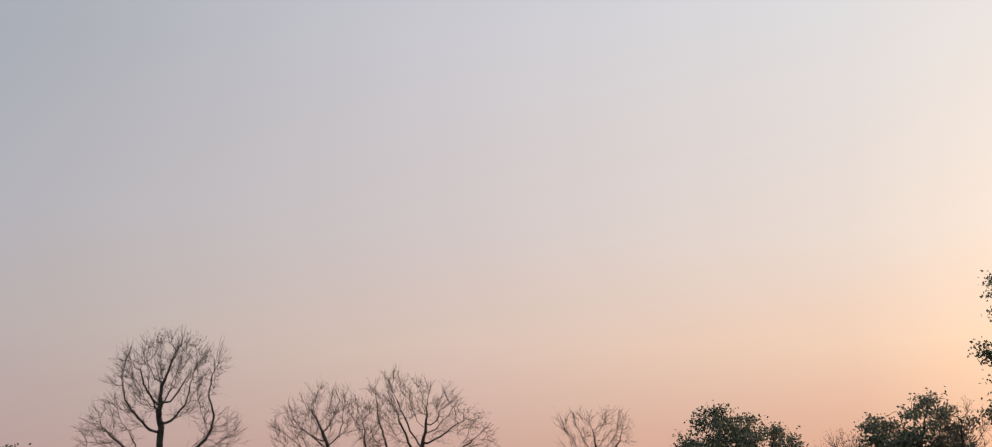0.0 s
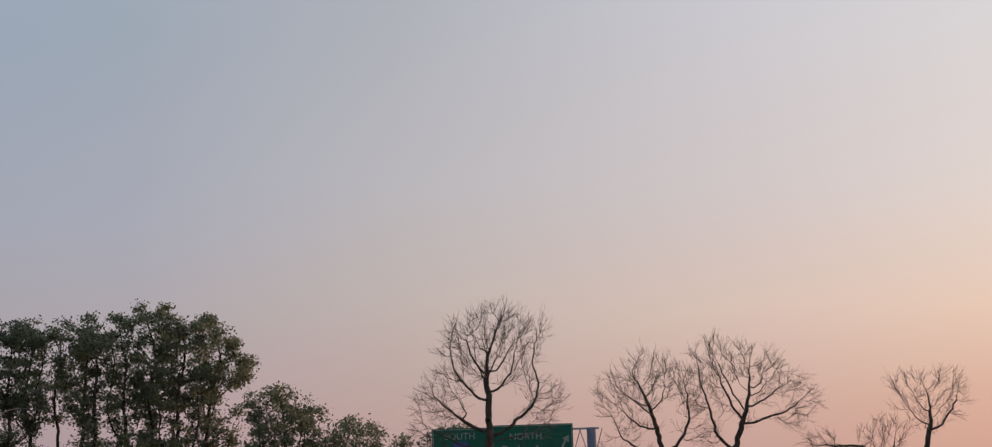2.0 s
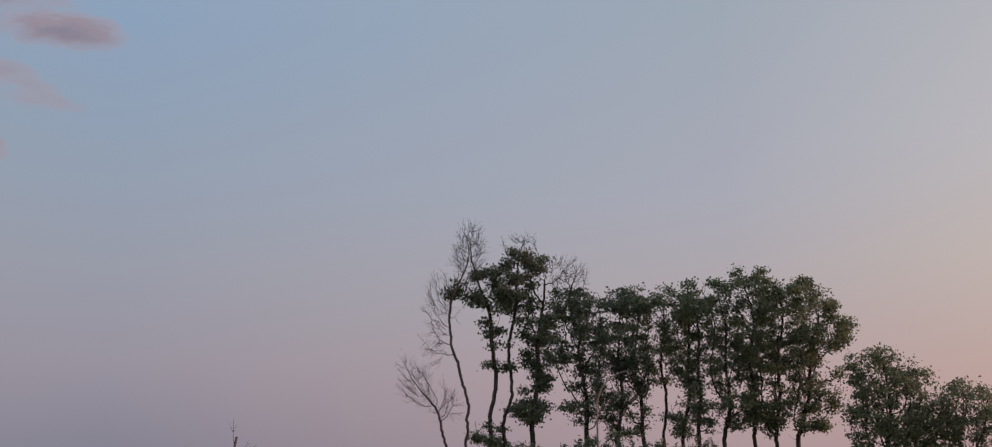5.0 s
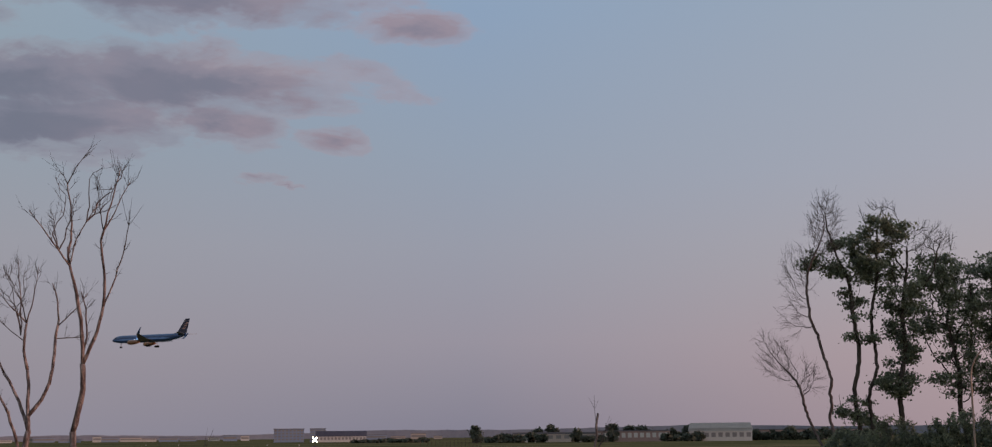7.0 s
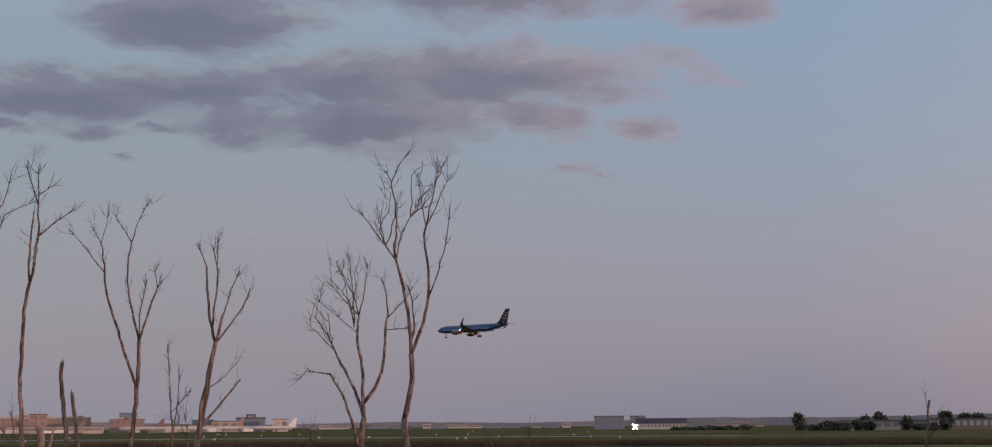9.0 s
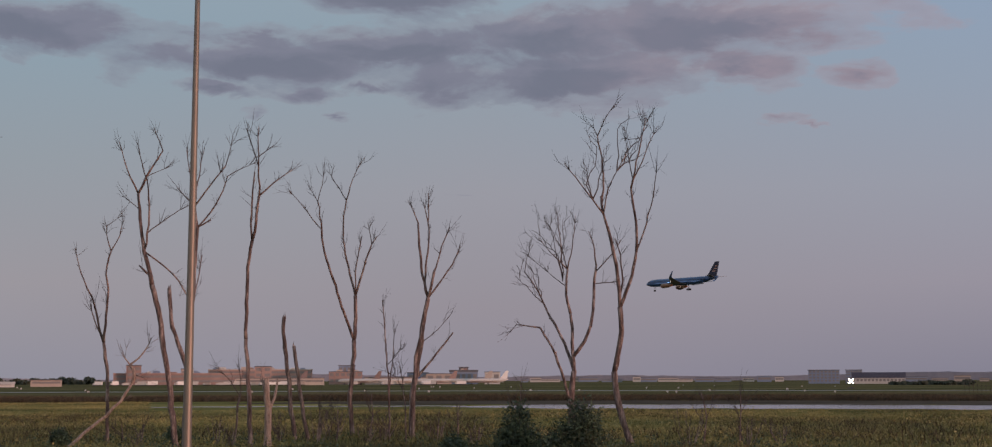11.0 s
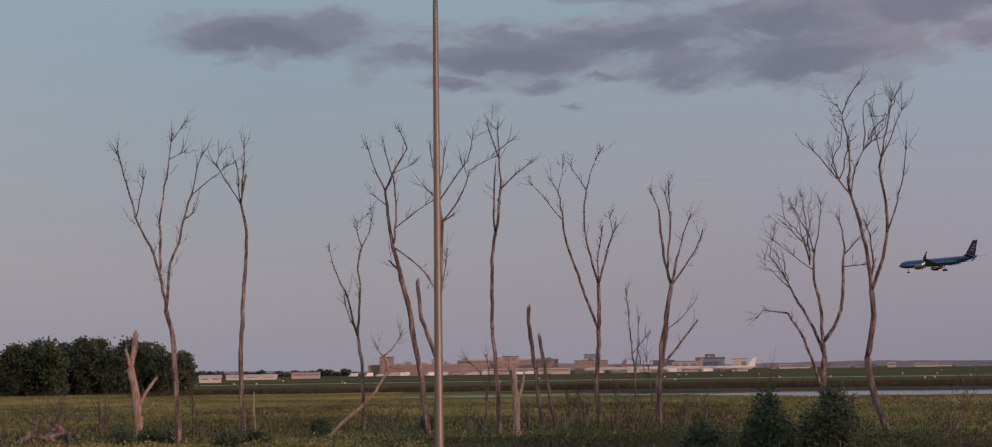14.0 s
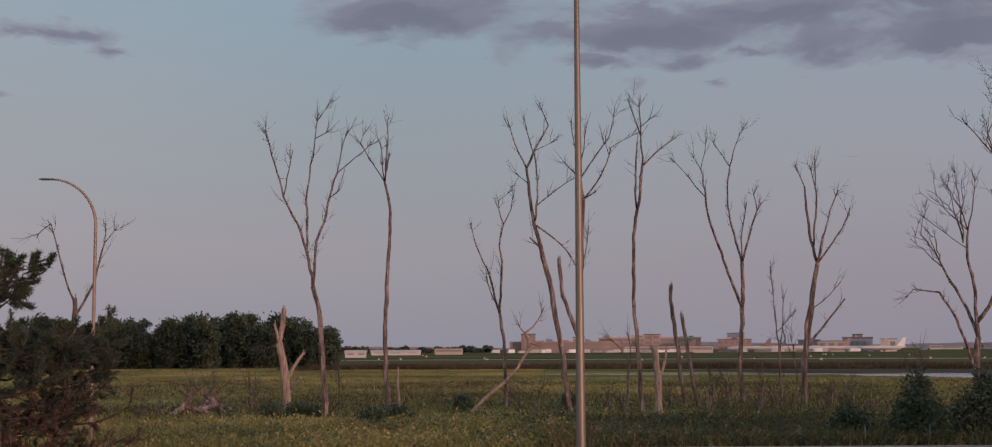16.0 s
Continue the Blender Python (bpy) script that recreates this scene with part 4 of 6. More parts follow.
        e.lathe([(-8.4, 1.0, -2.25, 1), (-8.1, 1.16, -2.25, 1), (-6.5, 1.25, -2.25, 1), (-4.4, 1.12, -2.2, 1), (-2.6, 0.78, -2.1, 1), (-1.6, 0.5, -2.05, 1)], 20)
        en = part("engine", e, ENGINE, ob, "orange engine nacelle", True)
        en.location = (0, side * 6.5, 0)
        ink = Soup()
        ink.lathe([(-8.46, 0.9, -2.25, 1), (-8.42, 0.98, -2.25, 1)], 20)
        part("intake", ink, PANE, en, "dark intake")
        py = Soup()
        py.prism([(-6.8, -1.2), (-2.5, -0.9), (-1.5, -1.6), (-5.8, -1.6)], -0.2, 0.2)
        q = part("pylon", py, WING, en)
        lamp = Soup()
        lamp.lathe([(-7.5, 0.12, -0.95, 1), (-7.4, 0.36, -0.95, 1), (-7.1, 0.46, -0.95, 1), (-6.8, 0.36, -0.95, 1), (-6.3, 0.3, -0.95, 1)], 12)
        la = part("landing_light", lamp, LAMPLIT, p, "lit landing light")
        la.location = (0, side * 2.4, 0)
    wing(1), wing(-1)
    # tail
    fin = [(13.6, 1.6), (16.6, 2.4), (21.4, 9.2), (23.9, 9.2), (22.0, 1.5)]
    t = Soup()
    t.prism(fin, -0.16, 0.16)
    tf = part("tail_fin", t, NAVY, ob, "dark navy fin")
    for i in range(3):
        z0 = 4.0 + i * 1.3
        st = Soup()
        a = 16.6 + (z0 - 2.4) * 4.8 / 6.8
        st.prism([(a + 1.7, z0), (a + 3.6 - 0.2 * i, z0), (a + 4.1 - 0.2 * i, z0 + 0.7), (a + 2.3, z0 + 0.7)], -0.19, 0.19)
        part("fin_stripe", st, FINORANGE, tf, "pale red fin stripe")
    for side in (1, -1):
        h = Soup()
        h.add([(17.6, side * 0.6, 1.2), (21.6, side * 0.6, 1.2), (23.2, side * 7.6, 1.9), (21.6, side * 7.6, 1.9), (17.6, side * 0.6, 1.5), (21.6, side * 0.6, 1.4), (23.2, side * 7.6, 2.0), (21.6, side * 7.6, 2.0)],
              [(3, 2, 1, 0), (4, 5, 6, 7), (0, 1, 5, 4), (1, 2, 6, 5), (2, 3, 7, 6), (3, 0, 4, 7)])
        part("tailplane", h, WING, ob)
    # wheels
    for x, y, r, z0, twin in ((-18.0, 0, 0.4, -1.7, 1), (1.6, 3.65, 0.55, -1.4, 2), (1.6, -3.65, 0.55, -1.4, 2)):
        g = Soup()
        g.tube([(x, y, z0), (x, y, -4.0)], [0.17, 0.15], 8)
        if twin == 2:
            g.box(x - 0.8, x + 0.8, y - 0.1, y + 0.1, -4.15, -3.9)
        leg = part("landing_gear", g, WING, ob)
        for dx in ((0,) if twin == 1 else (-0.62, 0.62)):
            for dy in (-0.4, 0.4):
                w = Soup()
                th = np.arange(14) * 2 * np.pi / 14
                w.prism([(x + dx + r * math.cos(a), -4.0 + r * math.sin(a)) for a in th], y + dy - 0.17, y + dy + 0.17)
                part("wheel", w, TYRE, leg)
    return ob


# ---------------------------------------------------------------- far airport
def block(name, az0, az1, d, z0, z1, mat, label, category="building", depth=20.0, rows=0, cols=0, roof=ROOF, cap=0.6, pane=FARPANE):
    """A building between two bearings at a distance: walls, roof slab and rows of windows."""
    mid = (az0 + az1) / 2
    half = d * math.tan(radians(abs(az0 - az1) / 2))
    ob = thing(name, label, category, facing(mid, d))
    s = Soup()
    s.box(-half, half, 0, depth, -0.2, z1 - cap)
    w = part("wall", s, mat, ob)
    s = Soup()
    s.box(-half - 0.4, half + 0.4, -0.4, depth + 0.4, z1 - cap, z1)
    part("roof", s, roof, ob)
    for i in range(rows):
        h = (z1 - cap - 1.2) / rows
        if cols == 1:
            s = Soup()
            s.box(-half + 1, half - 1, -0.06, 0.3, 1.2 + i * h + h * 0.3, 1.2 + i * h + h * 0.75)
            part("window_band", s, pane, ob)
        else:
            for j in range(cols):
                s = Soup()
                u = -half + (j + 0.5) * 2 * half / cols
                s.box(u - half / cols * 0.62, u + half / cols * 0.62, -0.06, 0.3, 1.2 + i * h + h * 0.25, 1.2 + i * h + h * 0.8)
                part("window", s, pane, ob)
    return ob


def parked_tail(az, d, colour, seed):
    """A parked airliner on the far apron, seen small: white body, coloured fin."""
    ob = thing("parked_airliner", "white parked airliner with a coloured tail fin", "airliner", facing(az, d, 0, 12 * (seed % 3 - 1)), group="parked airliners")
    s = Soup()
    s.lathe([(-20, 0.2, 3.3, 1), (-18.5, 1.3, 3.4, 1), (-15, 1.9, 3.5, 1), (10, 1.9, 3.5, 1), (16, 1.1, 4.1, 1), (19.5, 0.3, 4.6, 1)], 14)
    part("fuselage", s, PANEL, ob, smooth=True)
    s = Soup()
    s.prism([(11.5, 5.0), (17.3, 12.2), (19.8, 12.2), (18.3, 5.0)], -0.2, 0.2)
    part("tail_fin", s, colour, ob, "coloured fin")
    s = Soup()
    s.prism([(-3, 3.0), (3, 3.0), (8, 3.4), (6, 3.4)], -16, 16)
    part("wing", s, WING, ob)
    for x, y in ((-14, 0), (1, 2.5), (1, -2.5)):
        s = Soup()
        s.tube([(x, y, 0), (x, y, 2.2)], [0.4, 0.3], 8)
        part("landing_gear", s, TYRE, ob)
    return ob


# ================================================================ the place
build_ground()
WATER = water_material()
strip(67.0, 40, 208, 240, 0.03, WATER, "water", "still pale water in the marsh reflecting the sky", "water", 3.0, 2)
strip(80.5, 65.0, 227, 233, 0.034, WATER, "water", "narrow still ditch of pale water in the marsh", "water", 2.0, 4)
strip(76, 36, 242, 287, 0.02, material("wet_mud", [(0.055, 0.046, 0.036), (0.11, 0.09, 0.072)], 0.06, 1.0, fine=9, bump=0, spec=0.0), "mudflat", "wet brown mud along the marsh water", "mudflat", 4.0, 9)
strip(112, 40, 520, 545, 0.05, CONCRETE, "taxiway", "pale concrete taxiway across the airfield", "taxiway", 0.0, 3)
strip(84.9, 86.0, 385, 400, 0.06, GRAVEL, "track", "pale dirt track by the grove", "track", 3.0, 5, 20)

# leafless and leafy trees along the road, from the glow of the sunset round to the field
bare_tree("bare_tree", 2.1, 80, "large round-crowned leafless tree with drooping dark limbs", [(0.5, 0, 12.6, 3.4, 3.0, 2.6), (-2.9, 0, 9.3, 1.9, 1.9, 1.4), (3.0, 0, 9.5, 1.7, 1.8, 1.3), (-1.6, 0, 11.0, 1.6, 1.6, 1.4), (-3.0, 0, 7.6, 2.0, 1.6, 1.0), (2.6, 0, 7.9, 1.8, 1.6, 1.0)], 7.7, 11, 960, r=0.25, long=0.8)
bare_tree("bare_tree", -5.6, 85, "leafless tree with spreading fine crown", [(-3.2, 0, 9.6, 1.9, 1.9, 1.9), (-1.1, 0, 10.7, 2.1, 2.0, 2.0), (1.0, 0, 10.2, 1.6, 1.6, 1.7), (-2.4, 0, 7.9, 1.8, 1.6, 0.9), (-2.8, 0, 6.4, 1.8, 1.5, 0.9), (1.2, 0, 7.6, 1.3, 1.2, 1.1)], 4.6, 12, 720, r=0.2)
bare_tree("bare_tree", -8.1, 85, "leafless tree with domed crown and one long side limb", [(-0.5, 0, 11.3, 2.1, 2.0, 2.1), (2.2, 0, 10.8, 1.7, 1.7, 1.8), (4.0, 0, 9.6, 1.5, 1.5, 1.6), (-1.7, 0, 9.4, 1.2, 1.2, 1.2), (3.4, 0, 7.9, 1.4, 1.2, 0.8), (0.6, 0, 8.4, 1.4, 1.2, 1.0), (-1.2, 0, 7.2, 1.2, 1.2, 0.9)], 4.8, 13, 800, r=0.2)
bare_tree("bare_tree", -15.9, 95, "small leafless tree with forked crown", [(-1.0, 0, 9.8, 1.5, 1.4, 1.8), (1.4, 0, 9.9, 1.5, 1.4, 1.7), (0.2, 0, 8.2, 2.0, 1.6, 1.0)], 7.0, 15, 300, r=0.17)
bare_tree("bare_tree", -14.2, 96, "low leafless thicket of fine twigs", [(0, 0, 6.9, 1.9, 1.6, 1.6), (-4.0, 0, 6.6, 1.6, 1.6, 1.2)], 5.0, 16, 260, r=0.14)
bare_tree("bare_tree", -26.2, 95, "low leafless thicket beside leafy trees", [(0, 0, 7.6, 2.2, 1.8, 1.5)], 5.6, 17, 240, r=0.14)
bare_tree("bare_tree", -30.9, 92, "leafless tree among leafy neighbours", [(0, 0, 8.4, 2.0, 1.8, 2.2)], 6.2, 18, 240, r=0.16)
roadside_tree("maple_tree", -21.9, 100, "round dark green maple in full leaf", [(-1.0, 0, 7.8, 3.6, 3.4, 4.0), (1.6, 0, 7.4, 3.2, 3.2, 3.9)], 3.4, 21, 15000, 0.17, LEAF_DARK, gap=-0.2)
roadside_tree("maple_tree", -29.2, 95, "broad dark green leafy tree", [(-1.6, 0, 7.0, 3.2, 3.0, 3.7), (1.2, 0, 8.6, 2.8, 2.6, 3.4)], 3.4, 22, 13000, 0.17, LEAF_DARK, gap=-0.2)
roadside_tree("oak_tree", -34.0, 60, "tall leafy tree with long layered side boughs", [(-0.5, 0, 10.7, 1.9, 1.6, 0.6), (0.0, 0, 13.4, 1.7, 1.4, 0.7), (-0.2, 0, 12.0, 1.7, 1.2, 0.4), (-0.4, 0, 8.2, 2.1, 1.8, 1.4)], 8.5, 23, 9000, 0.12, LEAF_DARK, r=0.3, clump=0.2, gap=-0.3, points=420)
roadside_tree("cottonwood_tree", 15.4, 125, "tall full-leaved green cottonwood", [(-1.6, 0, 19.9, 2.8, 2.6, 2.2), (1.8, 0, 18.4, 3.9, 3.2, 3.0), (5.0, 0, 16.0, 3.0, 2.8, 2.6), (0.6, 0, 13.6, 4.6, 3.4, 3.0), (3.8, 0, 11.0, 3.0, 2.6, 2.6), (-0.6, 0, 9.0, 3.0, 2.4, 2.6), (2.6, 0, 8.0, 2.6, 2.2, 2.2)],
              3.6, 31, 29000, 0.2, LEAF, r=0.22, points=1700, gap=-0.14, stems=((-0.8, -0.16), (0.3, 0.04), (1.3, 0.22)))
roadside_tree("cottonwood_tree", 17.8, 124, "full green cottonwood joined to its neighbours", [(-0.6, 0, 18.0, 3.4, 3.0, 2.9), (1.2, 0, 15.6, 2.8, 2.6, 2.4), (0.2, 0, 12.4, 3.4, 2.6, 2.8), (2.4, 0, 9.0, 2.4, 2.0, 2.4), (-1.8, 0, 8.4, 2.6, 2.0, 2.4)], 3.6, 39, 14500, 0.2, LEAF, r=0.2, gap=-0.1, points=1000, stems=((-0.6, -0.14), (0.5, 0.1)))
roadside_tree("cottonwood_tree", 19.9, 126, "many-stemmed green cottonwood with gaps in its crown", [(-1.6, 0, 17.8, 3.2, 2.8, 2.8), (1.8, 0, 18.4, 2.8, 2.6, 2.4), (-1.6, 0, 13.0, 3.8, 3.0, 3.0), (2.2, 0, 13.6, 2.8, 2.4, 2.6), (0.2, 0, 15.6, 3.0, 2.4, 2.0), (-2.8, 0, 8.2, 2.0, 2.2, 2.2), (2.4, 0, 8.8, 1.8, 2.2, 2.0)],
              3.6, 32, 13000, 0.2, LEAF, ((0.2, 0, 18.4, 3.4, 2.0, 1.6),), r=0.2, gap=-0.02, points=1100, stems=((-1.0, -0.12), (0.1, 0.03), (1.2, 0.16)))
roadside_tree("cottonwood_tree", 22.4, 124, "dark green cottonwood leaning over a street lamp", [(-2.2, 0, 18.0, 2.8, 2.6, 2.3), (1.6, 0, 17.8, 2.6, 2.4, 2.5), (-0.6, 0, 14.2, 3.8, 2.8, 2.8), (-0.8, 0, 9.8, 3.4, 2.6, 2.8), (2.6, 0, 12.0, 2.4, 2.0, 2.8), (-3.8, 0, 14.6, 1.8, 1.5, 2.2)],
              3.4, 33, 17500, 0.2, LEAF_DARK, ((-2.6, 0, 19.8, 2.4, 1.6, 2.0),), r=0.22, gap=-0.08, points=1200, stems=((-0.8, -0.1), (0.9, 0.12)))
roadside_tree("cottonwood_tree", 26.4, 122, "tall cottonwood, part leafy, with dead bare top branches", [(-5.0, 0, 20.0, 1.3, 1.2, 1.0), (-3.0, 0, 19.0, 1.3, 1.2, 1.3), (-1.4, 0, 21.0, 1.5, 1.4, 1.3), (1.7, 0, 21.4, 2.3, 2.0, 1.8), (0.6, 0, 18.8, 2.5, 2.2, 1.7), (-1.4, 0, 16.4, 1.3, 1.4, 1.9), (3.0, 0, 16.4, 2.0, 2.0, 2.4), (2.7, 0, 12.8, 1.6, 1.6, 2.0), (2.2, 0, 9.2, 1.6, 1.6, 2.0), (0.2, 0, 9.0, 1.0, 1.0, 1.8), (-0.8, 0, 13.4, 1.2, 1.2, 1.6), (-1.4, 0, 6.4, 1.6, 1.4, 1.4)],
              2.6, 34, 20500, 0.2, LEAF_DARK, ((-3.4, 0, 23.2, 1.4, 1.2, 2.6), (1.2, 0, 23.2, 1.9, 1.6, 1.8), (5.4, 0, 21.0, 1.8, 1.4, 1.7)), r=0.24, gap=-0.08, points=1350, stems=((-2.3, -0.12), (-1.5, 0.02), (-0.9, 0.18), (1.9, 0.02)))
bare_tree("bare_tree", 27.95, 119, "slender grey bare tree with upright branches", [(-0.4, 0, 21.6, 1.5, 1.3, 3.6), (-2.6, 0, 18.0, 1.5, 1.2, 2.6), (-3.2, 0, 14.6, 1.2, 1.0, 2.0)], 9.0, 35, 460, TWIG, TWIG, 0.13, -0.06, long=1.0)
bare_tree("bare_tree", 28.0, 118.5, "leaning dead tree with low grey bare branches", [(-4.6, 0, 10.6, 1.6, 1.4, 1.9), (-2.6, 0, 9.0, 1.4, 1.2, 1.8), (-5.6, 0, 12.2, 0.8, 0.8, 1.2)], 4.2, 36, 320, TWIG, TWIG, 0.12, -0.35, long=1.0)
roadside_tree("poplar_tree", 10.7, 118, "smaller rounded green tree", [(-0.6, 0, 11.2, 2.8, 2.6, 2.8), (1.7, 0, 10.6, 2.2, 2.2, 2.3), (-0.4, 0, 7.2, 3.4, 3.0, 3.2)], 3.4, 36, 12000, 0.19, LEAF, r=0.28)
roadside_tree("poplar_tree", 7.5, 120, "low rounded green tree behind the sign", [(-0.6, 0, 7.4, 3.6, 3.0, 3.7), (3.2, 0, 6.0, 2.6, 2.4, 3.2), (-3.4, 0, 6.6, 2.4, 2.4, 3.4)], 2.6, 37, 12500, 0.19, LEAF, r=0.24)
roadside_tree("poplar_tree", 3.6, 118, "low dark shrubby tree by the sign", [(0, 0, 6.4, 3.6, 2.6, 3.7)], 2.4, 38, 8500, 0.19, LEAF_DARK, r=0.22)
for i, (a, d, w, h) in enumerate(((25.6, 118, 4.6, 5.6), (22.6, 116, 4.6, 6.6), (19.0, 118, 6.0, 6.4), (27.6, 116, 2.4, 4.6))):
    bush("undergrowth", a, d, "dark green undergrowth below the cottonwoods", [(0, 0, h * 0.4, w, 2.0, h * 0.6), (w * 0.5, 0, h * 0.3, w * 0.7, 1.6, h * 0.5)], 60 + i, 12000, 0.18, LEAF_DARK, "undergrowth")

road_sign()
curved_lamp(22.65, 110, EYE + 110 * math.tan(radians(3.6)), 2.7, 0, "slim street lamp with curved arm before trees")
curved_lamp(97.7, 66, EYE + 66 * math.tan(radians(6.95)), 2.0, 180, "slim pale street lamp with curved-over arm")
tall_lamp()

# dead trees standing in the marsh
s = Snag("dead_tree", 88.23, 86.9, "tall barkless dead tree forking into three bare limbs", "dead tree")
s.limb(0, -0.1, -0.83, 8.56, 0.21, 0.185, 0.144)
s.limb(-0.83, 8.56, -2.7, 14.11, 0.25, 0.103, 0.062)
s.limb(-2.7, 14.03, -3.85, 18.36, 0, 0.062, 0.021)
s.limb(-2.7, 14.03, -2.15, 17.17, 0, 0.041, 0.021)
s.limb(-1.28, 10.49, -1.32, 14.13, 0, 0.082, 0.062)
s.limb(-1.32, 14.13, -0.52, 20.08, -0.12, 0.062, 0.021)
s.limb(-0.89, 18.14, 0.41, 18.87, 0, 0.031, 0.014)
s.limb(-0.71, 8.68, -0.63, 11.7, 0, 0.103, 0.082)
s.limb(-0.63, 11.7, 0.71, 16.32, 0, 0.082, 0.062)
s.limb(0.71, 16.32, 1.41, 19.3, 0, 0.041, 0.021)
s.limb(0.71, 16.32, 3.22, 18.72, 0, 0.041, 0.016)
s.limb(0.25, 14.35, 0.96, 15.18, 0, 0.031, 0.016)
s.limb(-3.72, 17.34, -4.01, 18.47, 0, 0.021, 0.012)
s.limb(-0.67, 19.25, 0.19, 20.72, 0, 0.027, 0.012)
s.done()
s = Snag("dead_tree", 85.56, 94.3, "slender grey dead tree with short forked top", "dead tree")
s.limb(0, -0.1, -0.06, 10.57, -0.09, 0.179, 0.134)
s.limb(-0.06, 10.57, -0.31, 16.47, 0.27, 0.134, 0.089)
s.limb(-0.31, 16.47, -2.07, 19.32, 0, 0.045, 0.022)
s.limb(-0.31, 16.47, -0.67, 19.25, 0, 0.045, 0.022)
s.limb(-0.31, 16.7, -0.15, 20.61, 0.09, 0.067, 0.022)
s.limb(-0.22, 17.1, 0.03, 18.58, 0, 0.067, 0.056)
s.limb(-2.07, 19.32, -1.77, 20.13, 0, 0.022, 0.013)
s.done()
s = Snag("tree_stump", 85.14, 87.3, "pale pointed broken tree stump in the grass", "tree stump")
s.limb(0, -0.1, -0.02, 3.33, 0.04, 0.145, 0.031)
s.done()
s = Snag("tree_stump", 89.76, 97.5, "thick pale broken trunk with short side stubs", "tree stump")
s.limb(0, -0.1, -0.67, 4.96, 0.14, 0.323, 0.254)
s.limb(-0.67, 4.96, -0.35, 7.4, 0, 0.208, 0.184)
s.limb(-0.67, 4.87, -1.03, 6.29, 0, 0.138, 0.092)
s.limb(-0.03, 2.2, 1.08, 4.27, -0.09, 0.138, 0.104)
s.limb(0.07, 1.54, 0.92, 2.54, 0.09, 0.115, 0.069)
s.done()
s = Snag("dead_tree", 80.56, 98.9, "small dark dead tree with crooked bare limbs", "dead tree")
s.limb(0, -0.1, -0.44, 7.1, 0.19, 0.14, 0.117)
s.limb(-0.44, 7.1, -1.36, 10.37, -0.14, 0.094, 0.059)
s.limb(-1.36, 10.37, -2.56, 13.75, -0.23, 0.059, 0.023)
s.limb(-0.76, 7.71, -1.45, 9.91, -0.09, 0.047, 0.035)
s.limb(-0.44, 7.1, -0.24, 10.83, 0, 0.094, 0.07)
s.limb(-0.24, 10.83, -0.14, 13.6, -0.23, 0.07, 0.047)
s.limb(-0.14, 13.6, -0.51, 15.39, -0.14, 0.047, 0.023)
s.limb(-0.51, 15.39, 0.53, 16.24, 0, 0.023, 0.014)
s.limb(-0.14, 13.6, 0.62, 15.77, 0.19, 0.047, 0.023)
s.done()
s = Snag("fallen_log", 82.16, 94, "fallen pale log with upturned dark root end", "fallen log")
s.limb(0, -0.1, 2.54, 2.14, -0.13, 0.122, 0.1)
s.limb(2.54, 2.14, 4.23, 4.53, 0.09, 0.1, 0.089)
s.limb(4.23, 4.53, 3.97, 5.55, 0.18, 0.134, 0.089)
s.limb(3.97, 5.55, 5.31, 7.4, 0.27, 0.067, 0.022)
s.limb(3.97, 5.55, 3.44, 6.17, 0, 0.056, 0.033)
s.limb(4.1, 4.75, 4.85, 4.66, 0, 0.045, 0.022)
s.done()
s = Snag("dead_tree", 77.81, 93.7, "leaning reddish dead tree with broad bare fork", "dead tree")
s.limb(0, -0.1, -1.9, 10.93, 0.18, 0.2, 0.177)
s.limb(-1.9, 10.93, -2.98, 17.2, -0.13, 0.155, 0.089)
s.limb(-2.98, 17.2, -4.31, 20.6, -0.09, 0.067, 0.022)
s.limb(-2.98, 17.2, -1.4, 20.08, 0, 0.089, 0.044)
s.limb(-1.4, 20.08, -2.06, 21.72, 0, 0.044, 0.022)
s.limb(-2.94, 16.3, -3.87, 16.98, 0, 0.033, 0.018)
s.limb(-2.33, 13.38, -2.4, 18.01, 0.13, 0.078, 0.044)
s.limb(-2.4, 18.01, -2.97, 20.14, 0, 0.044, 0.022)
s.limb(-2.33, 14.28, 0.45, 16.46, -0.18, 0.044, 0.022)
s.limb(-2.11, 13.07, 0.44, 10.24, 0.35, 0.055, 0.044)
s.limb(-1.99, 11.59, -2.78, 12.27, 0, 0.089, 0.044)
s.limb(-2.4, 18.19, -0.73, 19.22, 0, 0.029, 0.013)
s.done()
s = Snag("dead_tree", 77.54, 93.6, "dead tree with broken side trunk and tangled top", "dead tree")
s.limb(0, -0.1, 0.58, 14.91, -0.13, 0.199, 0.133)
s.limb(-0.27, 4.72, -1.19, 10.77, -0.18, 0.155, 0.133)
s.limb(0.58, 14.91, 0.37, 16.48, 0, 0.111, 0.089)
s.limb(0.37, 16.26, 2.41, 19.36, 0, 0.066, 0.038)
s.limb(2.41, 19.36, 2.88, 21.44, 0, 0.035, 0.016)
s.limb(0.58, 14.91, 2.54, 18.49, 0.27, 0.066, 0.035)
s.limb(2.54, 18.49, 4.66, 19.61, -0.09, 0.031, 0.016)
s.limb(0.28, 16.62, -0.87, 17.84, 0, 0.053, 0.027)
s.limb(0.23, 16.26, -0.27, 20.33, 0, 0.053, 0.022)
s.limb(0.37, 16.35, 0.95, 20.77, 0, 0.053, 0.022)
s.limb(0.71, 14.68, 1.48, 15.44, 0, 0.055, 0.044)
s.limb(0.56, 8.23, 0.96, 13.12, 0, 0.053, 0.031)
s.done()
s = Snag("dead_tree", 74.85, 92.6, "straight slender dead tree with sparse forked top", "dead tree")
